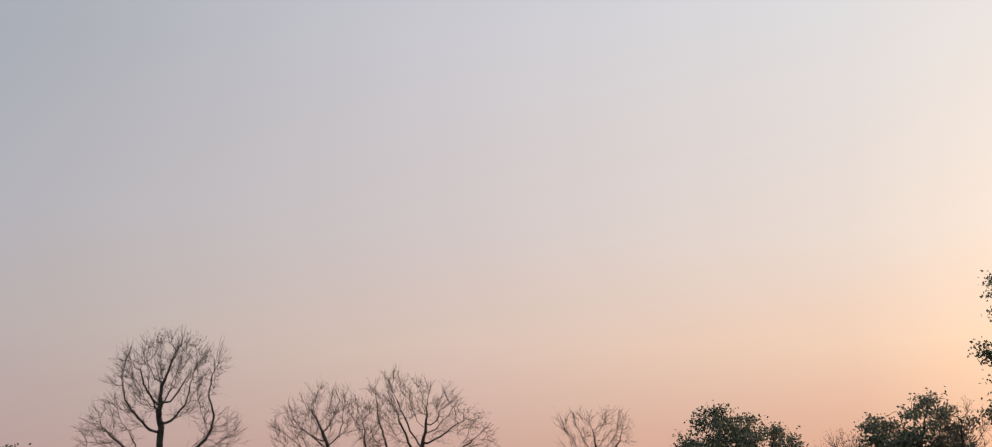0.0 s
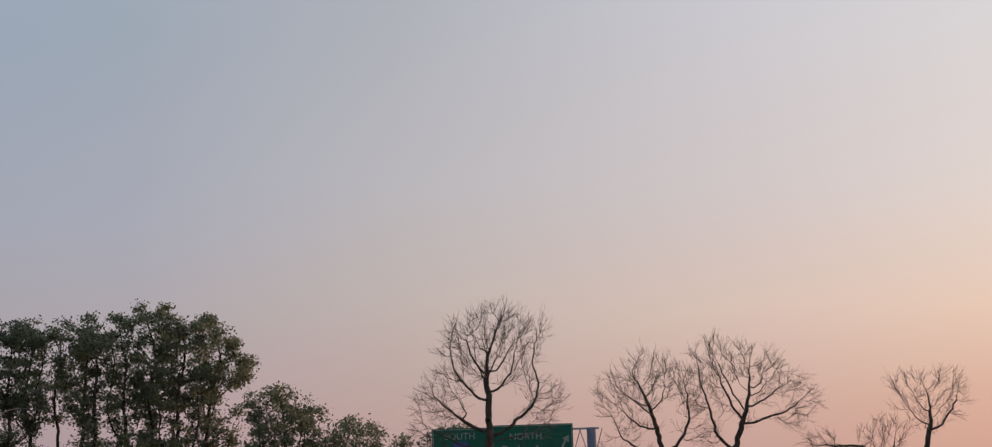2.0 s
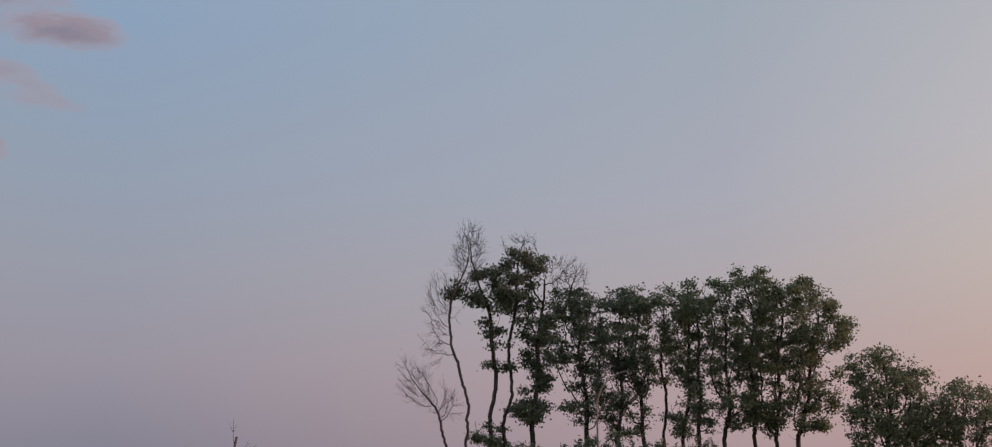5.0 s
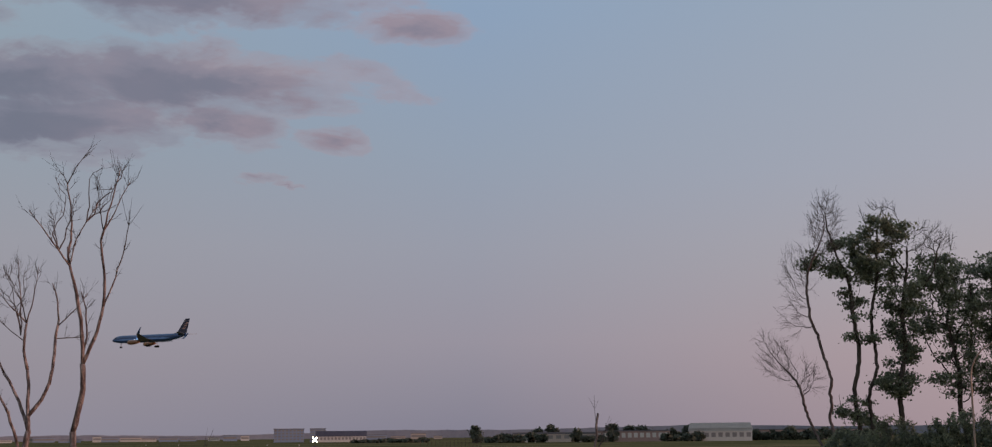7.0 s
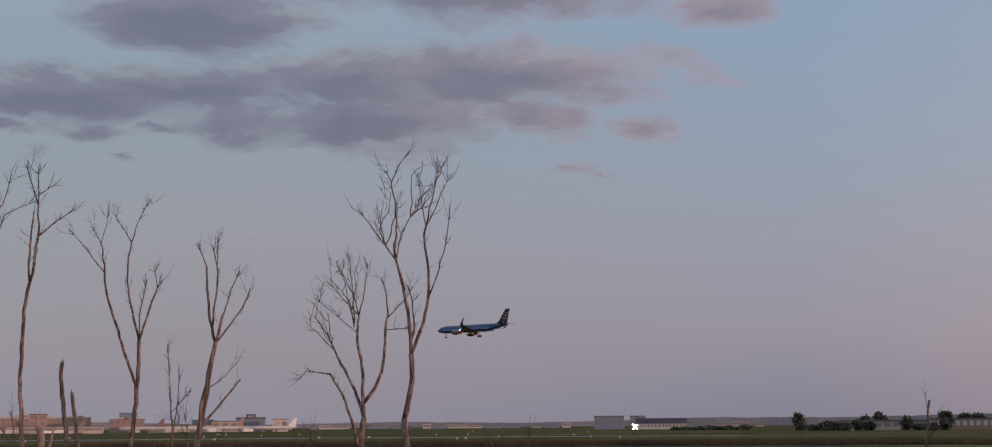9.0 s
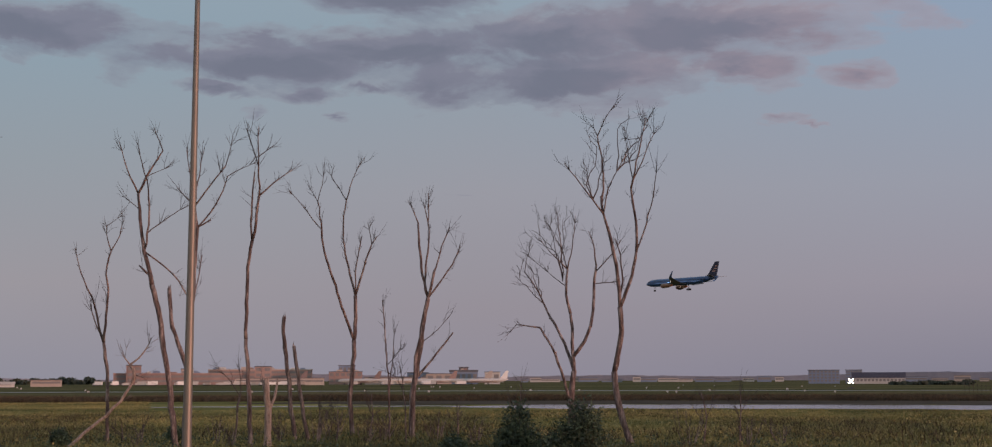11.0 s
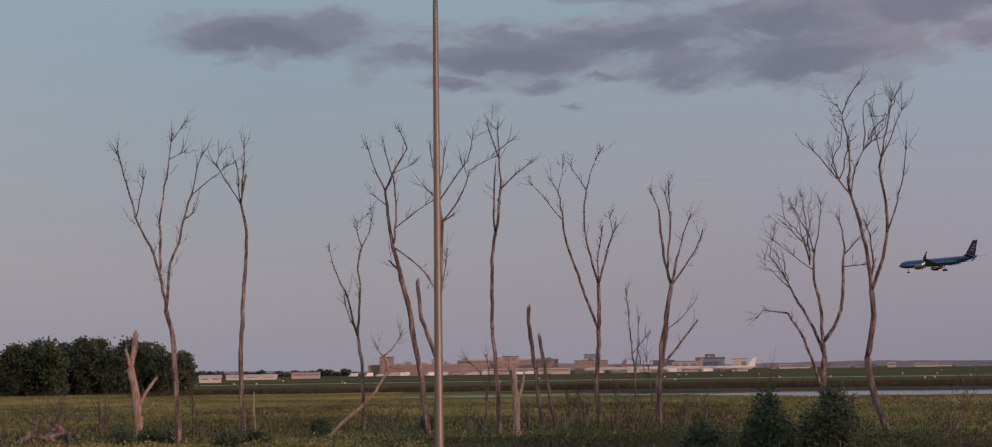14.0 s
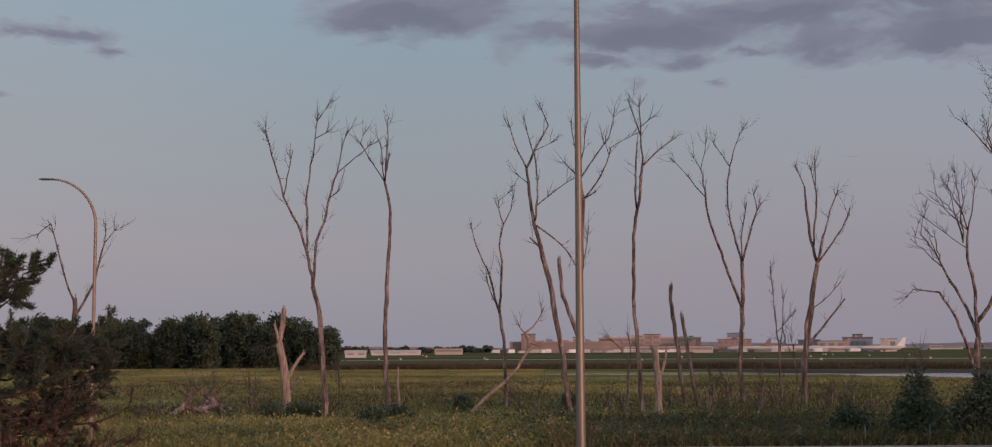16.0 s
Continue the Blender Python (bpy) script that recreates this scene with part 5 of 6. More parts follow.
s.limb(0, -0.1, -0.38, 7.28, 0.13, 0.175, 0.131)
s.limb(-0.38, 7.28, -0.08, 13.87, -0.13, 0.131, 0.11)
s.limb(-0.08, 13.87, -0.01, 18.54, -0.09, 0.077, 0.044)
s.limb(-0.08, 13.87, 0.32, 16.88, 0, 0.099, 0.077)
s.limb(0.32, 16.88, 0.2, 21.22, 0.09, 0.07, 0.022)
s.limb(0.26, 18.94, -0.6, 21.24, 0, 0.044, 0.022)
s.limb(0.26, 19.07, 1.03, 20, 0, 0.035, 0.018)
s.limb(0.36, 16.88, 2.56, 18.81, -0.09, 0.066, 0.022)
s.done()
s = Snag("tree_stump", 74.13, 89, "split pale stump with a jagged broken top", "tree stump")
s.limb(0, -0.1, -0.14, 4.52, 0.04, 0.253, 0.189)
s.limb(0.2, 1.94, 0.61, 4.55, 0.08, 0.126, 0.063)
s.limb(-0.2, 3.61, -0.43, 4.65, 0, 0.084, 0.063)
s.done()
s = Snag("dead_sapling", 75.47, 95.5, "thin grey dead sapling with drooping twigs", "dead sapling")
s.limb(0, -0.1, 0.31, 3.33, -0.09, 0.09, 0.054)
s.limb(0.31, 3.33, -1.37, 5.37, 0.23, 0.036, 0.018)
s.limb(0.31, 3.33, 0.07, 5.58, 0.14, 0.036, 0.018)
s.done()
s = Snag("tree_snag", 72.95, 99.6, "bare leaning trunk broken off at the top", "tree snag")
s.limb(0, -0.1, -0.97, 9.1, -0.14, 0.165, 0.141)
s.done()
s = Snag("tree_snag", 72.41, 99.4, "shorter leaning broken bare trunk", "tree snag")
s.limb(0, -0.1, -1.18, 6.97, -0.14, 0.153, 0.129)
s.done()
s = Snag("dead_tree", 70.57, 106.4, "tall dead tree with wide fork of bare limbs", "dead tree")
s.limb(0, -0.1, 0.01, 7.58, -0.15, 0.201, 0.176)
s.limb(-0.09, 7.34, -2.54, 15.44, 0, 0.113, 0.076)
s.limb(-2.54, 15.44, -2.89, 18.24, 0.1, 0.076, 0.04)
s.limb(-2.89, 18.24, -2.44, 20.79, 0, 0.033, 0.015)
s.limb(-2.78, 15.95, -5.16, 19.07, 0, 0.04, 0.018)
s.limb(-2.89, 18.24, -3.63, 19.54, 0, 0.03, 0.015)
s.limb(0.06, 7.58, 0.08, 11.09, 0, 0.151, 0.139)
s.limb(0.08, 11.09, -0.93, 15.65, -0.1, 0.091, 0.065)
s.limb(-0.93, 15.65, -0.71, 18.7, -0.1, 0.065, 0.05)
s.limb(-0.71, 18.7, -2.33, 21.3, 0.1, 0.04, 0.018)
s.limb(-0.71, 18.7, 0.72, 21.99, -0.15, 0.05, 0.02)
s.limb(0.13, 11.09, 0.53, 15.62, -0.15, 0.063, 0.038)
s.limb(0.13, 11.09, 1.32, 15.1, -0.05, 0.101, 0.055)
s.limb(1.32, 15.1, 1.01, 16.88, 0, 0.04, 0.025)
s.limb(1.32, 15.1, 1.73, 15.7, 0, 0.05, 0.035)
s.done()
s = Snag("dead_sapling", 69.06, 103.7, "thin dead sapling with fine grey twigs", "dead sapling")
s.limb(0, -0.1, -0.57, 10.64, 0.15, 0.079, 0.034)
s.limb(-0.03, 2.64, 0.34, 8.43, 0, 0.054, 0.027)
s.limb(-0.21, 5.53, 1.28, 7.21, 0, 0.029, 0.015)
s.done()
s = Snag("dead_sapling", 68.32, 93.6, "low thin dead sapling in the marsh grass", "dead sapling")
s.limb(0, -0.1, -0.52, 5.42, 0.09, 0.053, 0.022)
s.limb(-0.42, 3.9, -1.08, 5.21, 0, 0.027, 0.013)
s.done()
s = Snag("dead_tree", 68.05, 103.5, "dead tree with several upright stems and side stubs", "dead tree")
s.limb(0, -0.1, 1.14, 10.8, -0.24, 0.245, 0.171)
s.limb(1.14, 10.8, 0.33, 16.69, -0.2, 0.11, 0.073)
s.limb(0.33, 16.69, -0.4, 18.43, 0, 0.049, 0.024)
s.limb(1.07, 12.02, 1.11, 19.12, 0.15, 0.083, 0.037)
s.limb(0.91, 16.67, 0.76, 18.4, 0, 0.049, 0.029)
s.limb(1.14, 10.8, 1.57, 12.74, 0, 0.098, 0.098)
s.limb(1.36, 12.01, 2.82, 16.37, -0.15, 0.073, 0.037)
s.limb(1.38, 11.04, 3.65, 14.98, 0.2, 0.078, 0.037)
s.limb(0.73, 4.29, 3.07, 8.11, 0.15, 0.098, 0.054)
s.limb(0.25, 2.14, 0.69, 8.39, -0.2, 0.147, 0.122)
s.limb(1.24, 7.41, 2.72, 9.32, 0.2, 0.034, 0.017)
s.done()
s = Snag("dead_tree", 61.34, 105, "spreading multi-stemmed grey dead tree behind bushes", "dead tree")
s.limb(0, -0.1, 0.26, 5.11, 0, 0.298, 0.224)
s.limb(0.16, 4.88, -1.63, 9.46, 0.15, 0.137, 0.099)
s.limb(-1.63, 9.46, -3.68, 13.16, 0.2, 0.08, 0.037)
s.limb(-3.68, 13.16, -2.98, 15.58, -0.2, 0.032, 0.017)
s.limb(0.26, 5.11, 0.01, 9.66, 0, 0.149, 0.112)
s.limb(0.01, 9.66, -0.31, 11.12, 0, 0.112, 0.099)
s.limb(-0.31, 11.12, -0.19, 13.19, -0.05, 0.099, 0.075)
s.limb(-0.19, 13.19, -2.5, 15.81, -0.1, 0.055, 0.02)
s.limb(-0.19, 13.19, -1, 18.19, -0.2, 0.055, 0.02)
s.limb(-0.19, 13.19, 0.47, 17.39, 0.15, 0.055, 0.02)
s.limb(0.44, 6.21, 1.59, 8.67, 0.15, 0.162, 0.124)
s.limb(1.59, 8.67, 1.9, 12.02, 0.05, 0.124, 0.112)
s.limb(1.9, 12.02, 2.09, 13.45, 0, 0.112, 0.087)
s.limb(2.09, 13.45, 1.5, 16.13, 0.15, 0.065, 0.035)
s.limb(2.08, 12.97, 4.01, 15.31, 0.15, 0.05, 0.022)
s.limb(1.89, 11.78, 4.02, 12.19, 0, 0.04, 0.025)
s.limb(0.15, 2.9, -1.16, 6.4, -0.12, 0.13, 0.10)
s.limb(-1.16, 6.4, -2.34, 8.5, 0.05, 0.10, 0.075)
s.limb(-2.34, 8.5, -4.2, 8.75, 0, 0.07, 0.03)
s.limb(-4.2, 8.75, -4.7, 8.1, 0, 0.03, 0.015)
s.limb(-0.51, 12.09, -3.63, 14.63, 0, 0.035, 0.017)
s.spray(-0.7, 13.8, -1.7, 16.4, 1.9, 2.9, 4)
s.spray(-2.5, 10.6, -4.0, 12.8, 1.4, 1.9)
s.done()
s = Snag("dead_tree", 58.83, 93.4, "tallest dead tree, twin-stemmed with twiggy crown", "dead tree")
s.limb(0, -0.1, -1.08, 5.01, -0.13, 0.243, 0.221)
s.limb(-1.08, 5.01, -0.63, 9.43, 0.13, 0.199, 0.177)
s.limb(-0.63, 9.43, -1.32, 14.58, 0.13, 0.133, 0.111)
s.limb(-1.32, 14.58, -1.84, 17.1, -0.09, 0.099, 0.066)
s.limb(-1.79, 16.32, -2.05, 21.42, 0.22, 0.075, 0.038)
s.limb(-2.05, 21.42, -0.72, 23.77, -0.09, 0.044, 0.018)
s.limb(-1.68, 15.88, -4.26, 19.07, 0, 0.066, 0.022)
s.limb(-2.05, 21.33, -2.39, 22.23, 0, 0.031, 0.018)
s.limb(-1.68, 15.88, -0.01, 19.76, -0.35, 0.049, 0.022)
s.limb(-0.5, 9.43, 0.54, 13.21, 0.18, 0.133, 0.099)
s.limb(0.54, 13.21, 0.23, 17.51, 0.18, 0.099, 0.071)
s.limb(0.23, 17.51, 1.31, 22.19, 0.04, 0.071, 0.022)
s.limb(0.54, 13.21, 1.37, 15.73, 0.09, 0.057, 0.044)
s.limb(1.37, 15.73, 1.99, 19.12, 0.18, 0.044, 0.022)
s.limb(0.27, 17.72, 2.1, 21.7, -0.09, 0.049, 0.018)
s.limb(0.32, 17.93, -0.23, 21.43, 0, 0.038, 0.015)
s.limb(-0.55, 9.22, -0.89, 14.13, 0.31, 0.075, 0.035)
s.spray(-0.5, 18.4, 0.8, 21.0, 1.4, 2.4)
s.spray(-2.5, 16.6, -2.3, 19.6, 1.3, 2.4)
s.done()
s = Snag("dead_tree", 98.64, 88, "broken dead trunk with two thin forked limbs", "dead tree")
s.limb(0, -0.1, 0.29, 7.72, 0, 0.187, 0.146)
s.limb(0.23, 7.41, -1.26, 12.47, 0.08, 0.067, 0.033)
s.limb(-1.25, 12.39, -2.09, 11.5, -0.17, 0.033, 0.021)
s.limb(-1.26, 12.47, -1.56, 12.74, 0, 0.025, 0.015)
s.limb(0.33, 6.42, 1.83, 10.62, 0.21, 0.087, 0.062)
s.limb(1.83, 10.62, 2.02, 12.55, 0.12, 0.046, 0.021)
s.limb(1.93, 11.5, 2.87, 12.49, 0, 0.033, 0.017)
s.done()

s = Snag("tree_snag", 38.2, 70, "dark leaning broken snag", "tree snag")
s.limb(-0.55, -0.1, 0.5, 5.6, 0.12, 0.085, 0.055)
s.limb(0.1, 3.4, 0.7, 4.3, 0.0, 0.04, 0.02)
s.done()
for i, (a, d) in enumerate(((94.6, 92), (92.4, 93), (93.6, 97))):
    s = Snag("fallen_branch", a, d, "grey fallen branch tangled in the grass", "fallen branch")
    f = -1 if i == 1 else 1
    s.limb(0, 0.0, 1.5 * f, 1.6, 0.2, 0.23, 0.13)
    s.limb(0.7 * f, 0.8, 2.8 * f, 0.15, 0.3, 0.19, 0.11)
    s.limb(0.9 * f, 1.0, 1.3 * f, 2.7, 0.1, 0.04, 0.015)
    s.limb(1.5 * f, 1.5, 2.4 * f, 2.3, 0.1, 0.04, 0.015)
    s.limb(1.4 * f, 0.8, 2.6 * f, 1.5, 0.1, 0.04, 0.015)
    s.done()
rng = np.random.default_rng(5)
for a, d, h in ((91.4, 96, 2.6), (87.6, 95, 3.2), (80.0, 100, 1.4), (79.3, 99, 1.6), (72.0, 99, 2.8), (69.9, 102, 3.4), (66.2, 97, 2.6), (55.8, 96, 3.6), (54.3, 95, 3.9), (63.6, 100, 4.5), (71.3, 98, 2.4)):
    s = Snag("dead_sapling", a, d, "thin leafless dead sapling in the grass", "dead sapling")
    s.limb(0, -0.05, rng.uniform(-0.3, 0.3), h, 0.1, 0.06, 0.02)
    s.limb(0.0, h * 0.5, rng.uniform(-0.9, 0.9), h * 0.85, 0.05, 0.03, 0.01)
    s.limb(0.0, h * 0.35, rng.uniform(-0.9, 0.9), h * 0.75, 0.05, 0.03, 0.01)
    s.done()
def thicket(az, d, w, h, seed):
    """A tangle of thin leafless shoots that rise from one root."""
    rng = np.random.default_rng(seed)
    ob = thing("brush_thicket", "tangle of thin leafless grey brush in the grass", "brush", facing(az, d), group="brush in the marsh")
    fine = Soup()
    for _ in range(9):
        e = np.array([rng.normal(0, w * 0.5), rng.normal(0, w * 0.4), h * rng.uniform(0.5, 1.05)])
        foot = np.array([e[0] * 0.25, e[1] * 0.25, -0.05])
        m = foot * 0.45 + e * 0.55 + rng.normal(0, 0.14, 3)
        shoot = Soup()
        shoot.tube([foot, m, e], [0.028, 0.02, 0.01], 5, False)
        part("stem", shoot, DEADWOOD, ob)
        for _ in range(7):
            q = rng.uniform(0.3, 1.0)
            c = foot + (m - foot) * 2 * q if q < 0.5 else m + (e - m) * (2 * q - 1)
            g = (e - foot) / np.linalg.norm(e - foot) + rng.normal(0, 0.6, 3)
            fine.tube([c, c + g / np.linalg.norm(g) * rng.uniform(0.25, 0.8) * h * 0.4], [0.013, 0.006], 3, False)
    part("twig_spray", fine, TWIG, ob, kind="stuff")
    return ob


for i, (a, d, w, h) in enumerate(((94.9, 90, 1.2, 1.7), (93.1, 94, 1.0, 1.5), (91.0, 97, 0.7, 2.3), (86.6, 92, 1.3, 1.0), (79.4, 95, 0.9, 1.2), (76.2, 97, 1.0, 2.0), (75.6, 94, 0.9, 1.5), (73.6, 99, 1.0, 2.2), (72.1, 96, 1.2, 2.4),
                                  (71.4, 101, 1.4, 2.8), (70.0, 97, 1.3, 2.0), (69.3, 95, 1.0, 2.6), (67.0, 98, 1.1, 2.2), (65.4, 92, 1.0, 1.8), (56.4, 90, 1.2, 2.6), (54.0, 92, 1.0, 2.2), (52.6, 96, 0.9, 1.6))):
    thicket(a, d, w, h, 300 + i)
bush("juniper_bush", 63.5, 66.5, "dense dark green juniper bush", [(-0.2, 0, 1.5, 0.75, 0.8, 1.9), (0.6, 0, 1.0, 0.8, 0.8, 1.3), (-0.8, 0, 0.8, 0.7, 0.8, 1.1), (0.0, 0, 2.7, 0.35, 0.4, 0.7)], 41, 9000)
bush("juniper_bush", 61.3, 68.5, "dense dark green juniper bush", [(0.2, 0, 1.6, 0.7, 0.8, 2.0), (0.9, 0, 1.5, 0.6, 0.8, 1.7), (-0.6, 0, 1.0, 0.8, 0.8, 1.4), (0.6, 0, 3.0, 0.35, 0.4, 0.8)], 42, 9000)
bush("juniper_bush", 66.3, 69, "low dark green juniper bush", [(0, 0, 0.6, 0.9, 0.8, 0.9)], 43, 5000)
for i, (a, d, w) in enumerate(((89.2, 88, 1.3), (85.2, 84, 1.0), (86.2, 80, 0.8), (82.4, 97, 0.6), (77.9, 101, 0.5), (90.4, 86, 0.8))):
    bush("low_shrub", a, d, "low dark green shrub in the grass", [(0, 0, 0.45, w, 0.6, 0.55)], 50 + i, 2200, 0.1, BUSH, "shrub")
pine(101.4, 40, 7.3, ((5.5, 7.1, 1.2, 22, 8, False), (2.8, 4.9, 2.7, 28, 6, False), (0.4, 3.0, 2.8, 36, 3, True)), 77, "dark green pine with bare trunk gap and browned lower boughs")
pine(99.2, 41, 4.9, ((3.5, 4.8, 1.9, 30, 7, False), (2.0, 3.5, 1.9, 12, 5, False), (0.3, 2.8, 2.5, 42, 2, True)), 78, "low scraggly pine, half browned, by the road")

# grass, weeds and reeds
tufts("marsh_grass", GRASS, "low olive and straw marsh grass", 26, 106, 64, 205, 130000, 0.22, 0.5, 3, 3, 0.3, 0.2)
tufts("marsh_grass", GRASS, "far olive and straw marsh grass before the grove", 79, 106, 203, 325, 50000, 0.5, 0.95, 3, 15, 0.5, 0.2)
tufts("weeds", WEED, "rough dark green and rusty weeds by the road", 44, 79, 61.0, 86, 30000, 0.3, 0.65, 4, 4, 0.25)
tufts("weeds", GRASS, "rough olive and straw weeds by the road", 76, 106, 61.0, 84, 22000, 0.25, 0.5, 4, 14, 0.25)
tufts("reeds", REED, "dark brown reed belt along the water", 26, 90, 286, 304, 26000, 0.8, 1.4, 4, 6, 0.6)
tufts("reeds", REED, "dark brown reed belt on the airfield edge", 26, 88, 330, 372, 15000, 0.5, 1.0, 3, 7, 0.8)
tufts("reeds", REED, "brown dead reeds in patches of the marsh", 30, 104, 88, 200, 42000, 0.35, 0.75, 3, 8, 0.4, 1.05)


def forbs(name, mat, label, az0, az1, d0, d1, patches, each, seed, size=0.1):
    """Leafy weeds: low mounds of small leaves."""
    rng = np.random.default_rng(seed)
    az, d = rng.uniform(az0, az1, patches), np.sqrt(rng.uniform(d0 ** 2, d1 ** 2, patches))
    c = np.stack([-d * np.sin(np.radians(az)), d * np.cos(np.radians(az)), np.zeros(patches)], 1)
    h, w = rng.uniform(0.25, 0.75, patches) ** 1.3, rng.uniform(0.3, 0.9, patches)
    pick = np.repeat(np.arange(patches), each)
    q = rng.normal(0, 1, (len(pick), 3))
    p = c[pick] + np.stack([q[:, 0] * w[pick], q[:, 1] * w[pick], np.abs(q[:, 2]) * h[pick] * 0.5], 1)
    p = p[-p[:, 0] * math.sin(radians(82)) + p[:, 1] * math.cos(radians(82)) > 61.1]
    s = Soup()
    blades(s, p, size, rng)
    return whole(name, s, mat, label, "weeds", "stuff")


forbs("weed_mounds", WEED, "leafy green and rusty weeds by the road", 50, 80, 61.0, 86, 1300, 42, 71)
forbs("weed_mounds", GRASS, "leafy olive weeds by the road", 78, 106, 61.0, 84, 900, 42, 75)
forbs("weed_mounds", BUSH, "dark green leafy weeds scattered in the marsh", 50, 106, 62, 110, 420, 46, 72)
forbs("weed_mounds", BUSH, "thick dark green weeds round the junipers", 50, 77, 61, 80, 650, 50, 74)
forbs("weed_mounds", GRASS, "pale olive leafy weeds across the marsh", 30, 106, 80, 190, 2600, 26, 73, 0.13)

# fence along the verge
for i in range(9):
    p = Soup()
    p.tube([(0, 0, -0.05), (0, 0, 0.95)], [0.03, 0.025], 6)
    whole("fence_post", p, POSTBLUE, "short dark grey metal fence post at the verge", "fence post", group="fence posts", m=facing(82, 0) @ Matrix.Translation((15.0 + i * 3.0, 61.6, 0)))


# the grove across the marsh
for i in range(50):
    rr = random.Random(i)
    a = 88.0 + i * 0.33 + rr.uniform(-0.2, 0.2)
    d = 322 + rr.uniform(-3, 8) + 13 * (i % 3)
    h = (11.0 if i < 4 else 13.4 if i < 20 else 12.0) * rr.uniform(0.8, 1.08)
    w = rr.uniform(3.0, 4.4)
    leafy_tree("grove_tree", a, d, "dense dark green tree in a grove", [(0, 0, h * 0.58, w, w, h * 0.43), (0.4, 0, h * 0.26, w * 0.95, w, h * 0.27)], h * 0.3, 200 + i, 3400, 0.42, 110, LEAF_FAR, group="grove across the marsh", clump=1.3, gap=-0.3)

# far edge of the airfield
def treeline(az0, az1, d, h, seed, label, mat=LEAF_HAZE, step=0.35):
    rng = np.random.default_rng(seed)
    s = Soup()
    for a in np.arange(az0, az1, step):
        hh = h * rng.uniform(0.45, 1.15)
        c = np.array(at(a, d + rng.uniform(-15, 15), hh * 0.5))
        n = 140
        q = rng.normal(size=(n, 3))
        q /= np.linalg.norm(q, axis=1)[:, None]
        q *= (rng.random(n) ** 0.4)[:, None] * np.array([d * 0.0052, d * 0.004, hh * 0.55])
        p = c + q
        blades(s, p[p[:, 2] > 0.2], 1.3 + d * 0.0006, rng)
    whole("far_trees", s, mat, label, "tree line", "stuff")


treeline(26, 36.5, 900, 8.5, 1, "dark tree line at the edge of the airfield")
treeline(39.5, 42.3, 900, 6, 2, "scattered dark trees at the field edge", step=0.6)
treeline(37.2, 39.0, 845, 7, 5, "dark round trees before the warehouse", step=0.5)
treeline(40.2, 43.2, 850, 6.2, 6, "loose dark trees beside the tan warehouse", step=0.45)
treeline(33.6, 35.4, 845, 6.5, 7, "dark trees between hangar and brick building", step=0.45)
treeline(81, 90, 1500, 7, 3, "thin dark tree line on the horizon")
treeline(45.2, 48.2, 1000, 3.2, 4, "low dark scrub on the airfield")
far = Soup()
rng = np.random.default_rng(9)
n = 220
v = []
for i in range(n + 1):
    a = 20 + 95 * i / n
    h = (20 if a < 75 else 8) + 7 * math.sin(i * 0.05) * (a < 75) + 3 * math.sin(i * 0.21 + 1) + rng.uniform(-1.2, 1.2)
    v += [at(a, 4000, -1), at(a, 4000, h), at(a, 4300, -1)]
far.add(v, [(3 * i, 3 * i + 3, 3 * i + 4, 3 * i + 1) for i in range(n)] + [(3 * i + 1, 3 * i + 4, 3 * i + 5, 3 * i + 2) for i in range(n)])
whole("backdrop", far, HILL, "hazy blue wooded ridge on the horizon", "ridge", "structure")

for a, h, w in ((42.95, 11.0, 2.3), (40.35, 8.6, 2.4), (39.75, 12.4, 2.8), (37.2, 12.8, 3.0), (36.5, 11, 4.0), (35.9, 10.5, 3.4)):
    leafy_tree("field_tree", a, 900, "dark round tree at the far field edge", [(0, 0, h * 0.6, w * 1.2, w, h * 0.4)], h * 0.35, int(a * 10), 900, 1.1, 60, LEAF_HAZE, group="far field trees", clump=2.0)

D = 1300
block("office_block", 51.45, 50.2, D, 0, EYE + 8.4, SLATE, "grey-blue glass office block", rows=4, cols=8)
block("office_block", 49.95, 49.3, D + 30, 0, EYE + 8.6, SLATE, "grey-blue glass office block", rows=4, cols=7)
block("cargo_building", 49.7, 47.6, D - 60, 0, EYE + 5.6, PANEL, "long pale cargo building with deep navy roof edge", rows=1, cols=14, cap=5.0, roof=NAVYROOF)
block("warehouse", 41.4, 37.9, 880, 0, EYE + 1.9, TAN, "low tan flat-roofed warehouse", rows=1, cols=10, cap=1.2)
block("warehouse", 37.9, 34.8, 870, 0, EYE + 2.7, BRICK, "long low brick building with pale dock doors", rows=1, cols=12, pane=PANEL)
block("hangar", 34.0, 31.4, 860, 0, EYE + 3.2, PANEL, "white hangar with dark doorways", rows=1, cols=9, cap=1.5, roof=METALROOF)
h = Soup()
h.prism([(-20, 7.7), (20, 7.7), (18.5, 11.3), (-18.5, 11.3)], -2, 32)
whole("hangar_roof", h, METALROOF, "pale blue-grey metal hangar roof", "roof", m=facing(32.7, 861))
block("shed", 32.0, 26.0, 1000, 0, EYE + 3.0, BRICK, "low brick sheds beyond the trees", rows=1, cols=14)

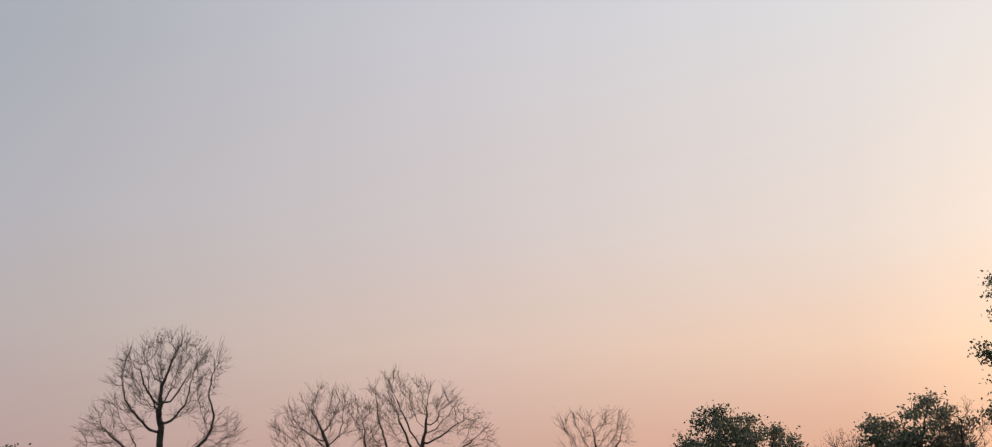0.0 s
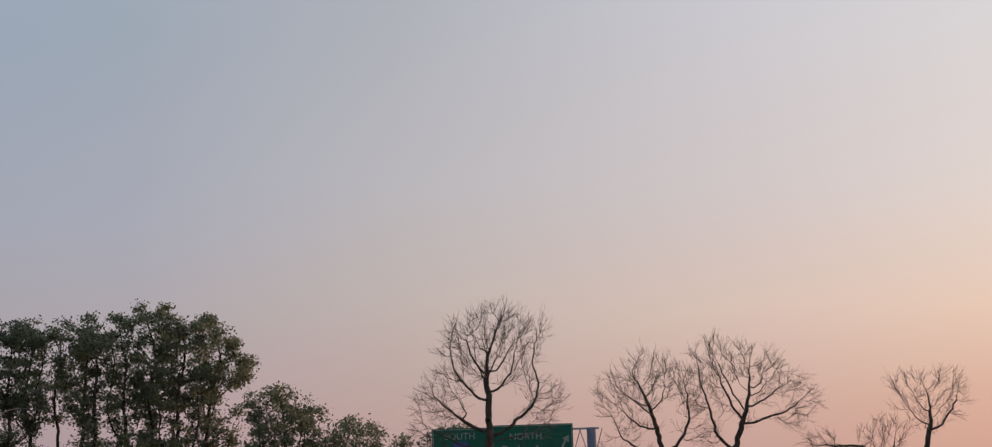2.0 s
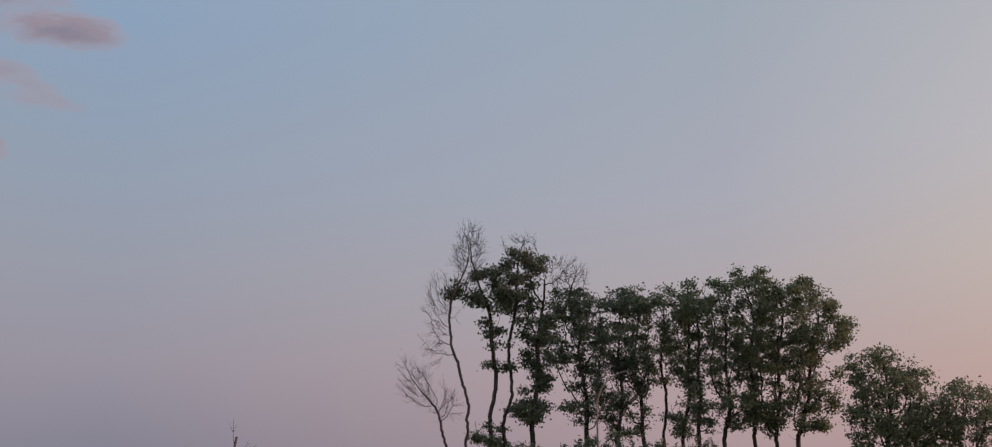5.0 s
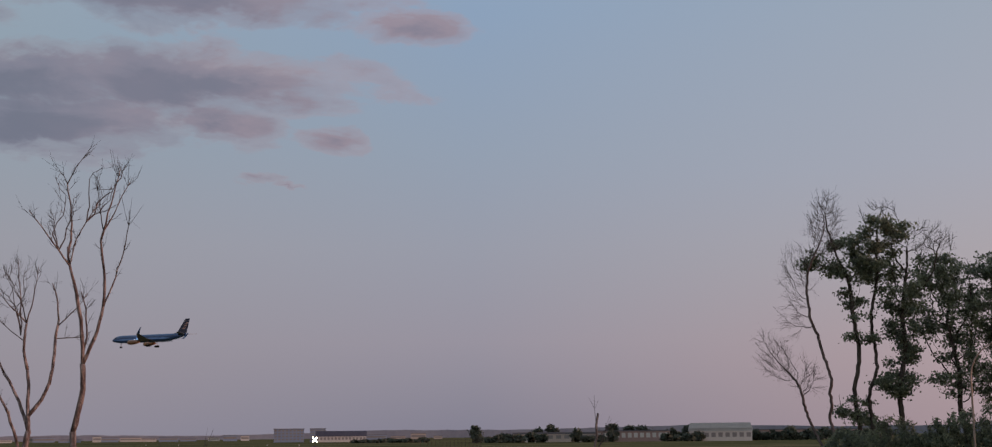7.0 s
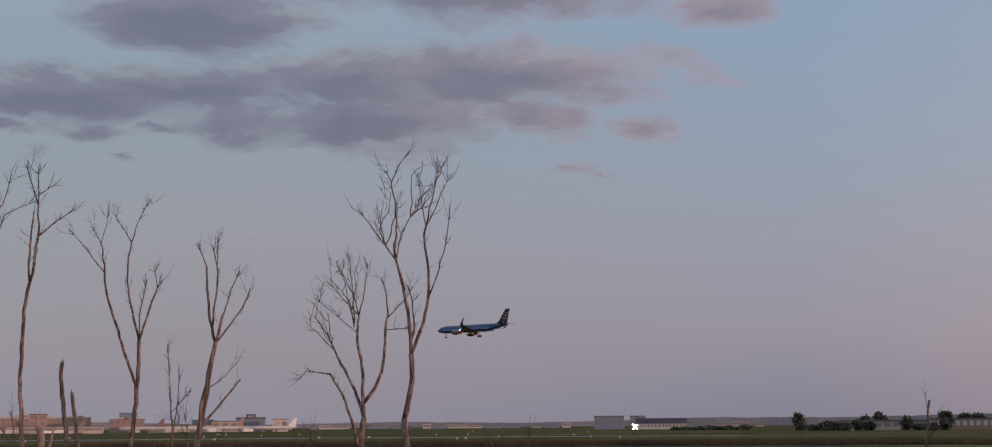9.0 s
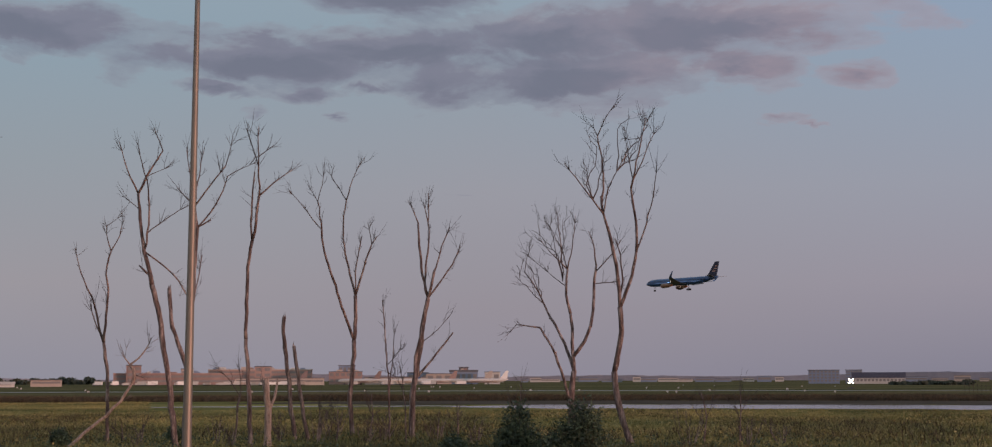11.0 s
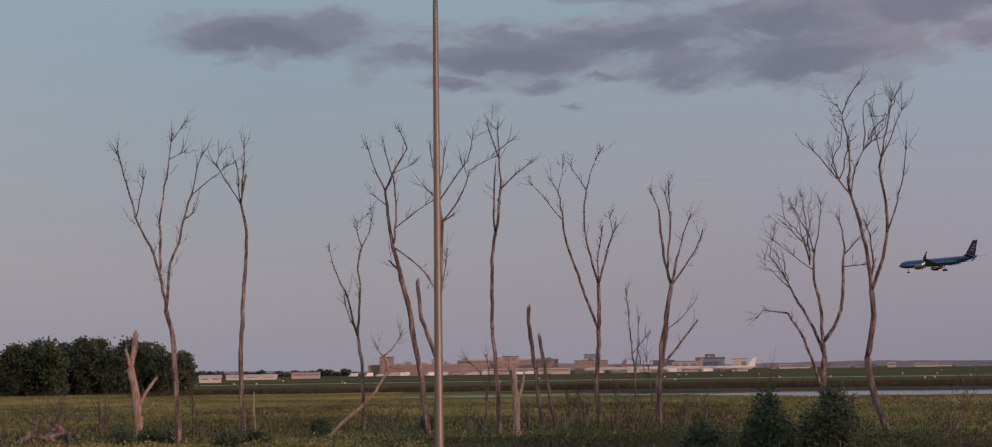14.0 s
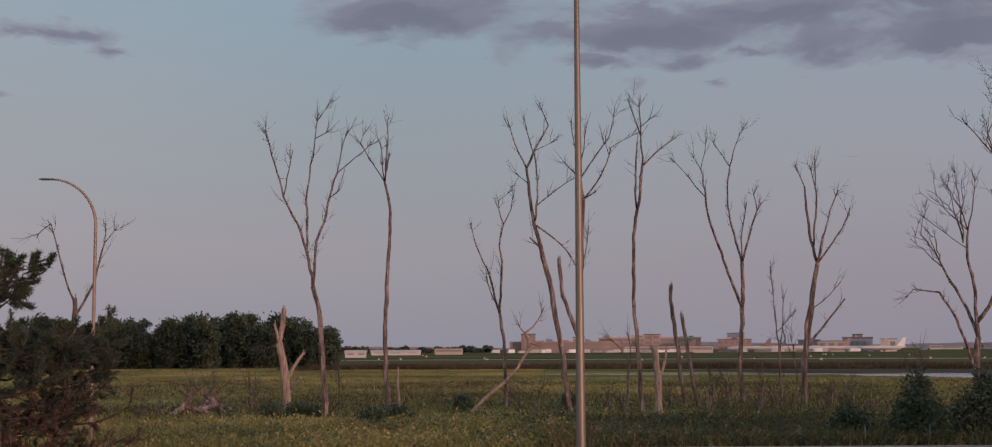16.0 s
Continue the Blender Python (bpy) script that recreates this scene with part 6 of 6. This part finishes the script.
# terminal
block("terminal", 80.4, 75.0, D, 0, EYE + 6.5, BRICK, "long low brick terminal with banded windows", rows=2, cols=1, cap=1.0, roof=BRICK)
block("terminal", 76.6, 72.3, D + 60, 0, EYE + 10.5, BRICK, "long brick parking ramp with open decks", rows=3, cols=1, cap=1.0, roof=TAN)
block("terminal_tower", 79.9, 79.3, D - 10, 0, EYE + 14.0, BRICK, "square brick stair tower", rows=3, cols=2, cap=0.8)
block("terminal_tower", 74.7, 74.0, D - 10, 0, EYE + 13.0, BRICK, "square brick stair tower", rows=3, cols=2, cap=0.8)
block("terminal_tower", 77.7, 77.2, D + 20, 0, EYE + 11.0, TAN, "square tan plant tower", rows=2, cols=2, cap=0.8)
block("concourse", 75.5, 71.8, D - 120, 0, EYE + 1.8, TAN, "low tan concourse with window strip", rows=1, cols=1)
block("control_building", 71.6, 70.2, D, 0, EYE + 8.0, BRICK, "stepped brick and steel control building", rows=2, cols=6)
block("control_building", 71.2, 70.5, D + 10, 0, EYE + 14.0, SLATE, "dark upper storey of control building", rows=2, cols=4)
block("concourse", 70.1, 67.5, D - 50, 0, EYE + 2.5, TAN, "low tan apron building", rows=1, cols=10)
block("hangar", 67.5, 66.4, D, 0, EYE + 6.0, TAN, "tan hangar on the far apron", rows=1, cols=3)
block("hangar", 66.5, 65.3, D + 40, 0, EYE + 9.5, SLATE, "tall grey hangar with overhanging dark roof", rows=1, cols=5, cap=2.0)
block("plant_room", 66.1, 65.7, D + 45, 0, EYE + 12.5, ROOF, "dark plant room above hangar roof")
block("hangar", 65.0, 64.35, D, 0, EYE + 7.5, PANEL, "pale square cargo shed", rows=1, cols=2)
block("hangar", 68.3, 67.4, D + 80, 0, EYE + 7.5, SLATE, "grey hangar behind the apron", rows=1, cols=3)
block("shed", 87.4, 86.5, 700, 0, EYE - 0.6, PANEL, "white low shed beyond the marsh", rows=1, cols=2, cap=1.4, roof=METALROOF)
block("shed", 86.3, 84.2, 950, 0, EYE - 0.8, PANEL, "long low pale shed with a shallow roof", rows=1, cols=3, cap=1.8, roof=METALROOF)
block("shed", 83.6, 82.4, 1000, 0, EYE + 0.6, TAN, "low tan shed on the horizon", rows=1, cols=1)
rr = random.Random(4)
for i in range(26):
    a = 44.5 + i * 0.78 + rr.uniform(-0.2, 0.2)
    if 47.3 < a < 51.8:
        continue
    block("far_building", a, a + rr.uniform(0.3, 0.9), 2200 + rr.uniform(-150, 200), 0, EYE + rr.uniform(0, 5), rr.choice([TAN, PANEL, SLATE, TAN]), "low building in the hazy distance", rows=1, cols=1)
for i, (a, c) in enumerate(((70.3, BRICK), (67.1, BRICK), (68.6, BLUE), (73.4, BRICK), (65.6, TAN), (64.9, WHITE))):
    parked_tail(a, D - 90, c, i)

# plant on the terminal roofs, and vehicles on the apron
rr = random.Random(12)
for az0, az1, d, z, n in ((80.2, 76.8, D, EYE + 6.5, 7), (76.3, 72.6, D + 60, EYE + 10.5, 8), (71.4, 70.4, D, EYE + 8.0, 3), (66.4, 65.4, D + 40, EYE + 9.5, 2)):
    for i in range(n):
        s = Soup()
        w, h = rr.uniform(1.5, 5.0), rr.uniform(0.9, 2.4)
        s.box(-w, w, 2, 2 + w, 0, h)
        s.box(-w * 0.6, w * 0.2, 1.8, 2, h * 0.2, h * 0.8)
        whole("roof_plant", s, rr.choice([TAN, SLATE, PANEL, BRICK]), "boxy ventilation plant on a terminal roof", "roof plant", group="roof plant", m=facing(rr.uniform(az1, az0), d, z))
for i in range(36):
    t = thing("service_truck", "small pale service truck parked on the apron", "truck", facing(rr.uniform(64.5, 81.0), D - rr.uniform(130, 200), 0, rr.uniform(-20, 20)), group="apron trucks")
    w, h = rr.uniform(2.2, 4.6), rr.uniform(1.7, 3.0)
    for name, mat, box in (("cargo_body", rr.choice([PANEL, WHITE, TAN]), (-w, w, -1, 1, 0.7, 0.7 + h)), ("cab", PANEL, (-w - 1.6, -w - 0.1, -1, 1, 0.6, 2.0)), ("chassis", TYRE, (-w - 1.4, w - 0.3, -0.9, 0.9, 0.0, 0.6))):
        s = Soup()
        s.box(*box)
        part(name, s, mat, t)

# airfield lights and marker boards
rr = random.Random(8)
for i in range(34):
    a, d = rr.uniform(48, 86), rr.uniform(420, 900)
    b = Soup()
    w = rr.uniform(0.2, 0.42)
    b.box(-w, w, -0.1, 0.1, 0.35, 0.85)
    b.box(-w * 0.7, -w * 0.6, -0.05, 0.05, -0.05, 0.35)
    b.box(w * 0.6, w * 0.7, -0.05, 0.05, -0.05, 0.35)
    whole("marker_board", b, PANEL, "small white airfield marker board in grass", "marker board", group="airfield marker boards", m=facing(a, d))
xs = thing("closed_runway_sign", "lit X-shaped light panel on the airfield", "light sign", facing(49.75, 640))
for side in (1, -1):
    b = Soup()
    b.tube([(-1.1 * side, 0, 2.3), (1.1 * side, 0, 4.5)], [0.25, 0.25], 8)
    part("light_bar", b, SIGNALLIT, xs, "glowing white bar")
b = Soup()
b.box(-1.6, 1.6, -0.8, 0.8, -0.05, 0.5)
b.tube([(0, 0, 0.4), (0, 0, 3.6)], [0.12, 0.12], 6)
part("trailer", b, HEAD, xs)

# row of thin antenna frames on the airfield
ant = thing("antenna_array", "row of thin brown antenna frames on the airfield", "antenna array", facing(44.05, 450))
for i in range(17):
    b = Soup()
    u = -10.0 + i * 1.25
    b.tube([(u, 0, -0.05), (u, 0, 3.5 + 0.7 * (i % 3 == 0))], [0.07, 0.05], 6)
    part("post", b, BARK, ant)
for z in (1.1, 2.3, 3.4):
    b = Soup()
    b.tube([(-10.2, 0, z), (10.2, 0, z)], [0.045, 0.045], 6)
    part("rail", b, BARK, ant)

# the airliner on its final approach
aeroplane(facing(56.58, 707, EYE + 707 * math.tan(radians(4.11)), -37.0))
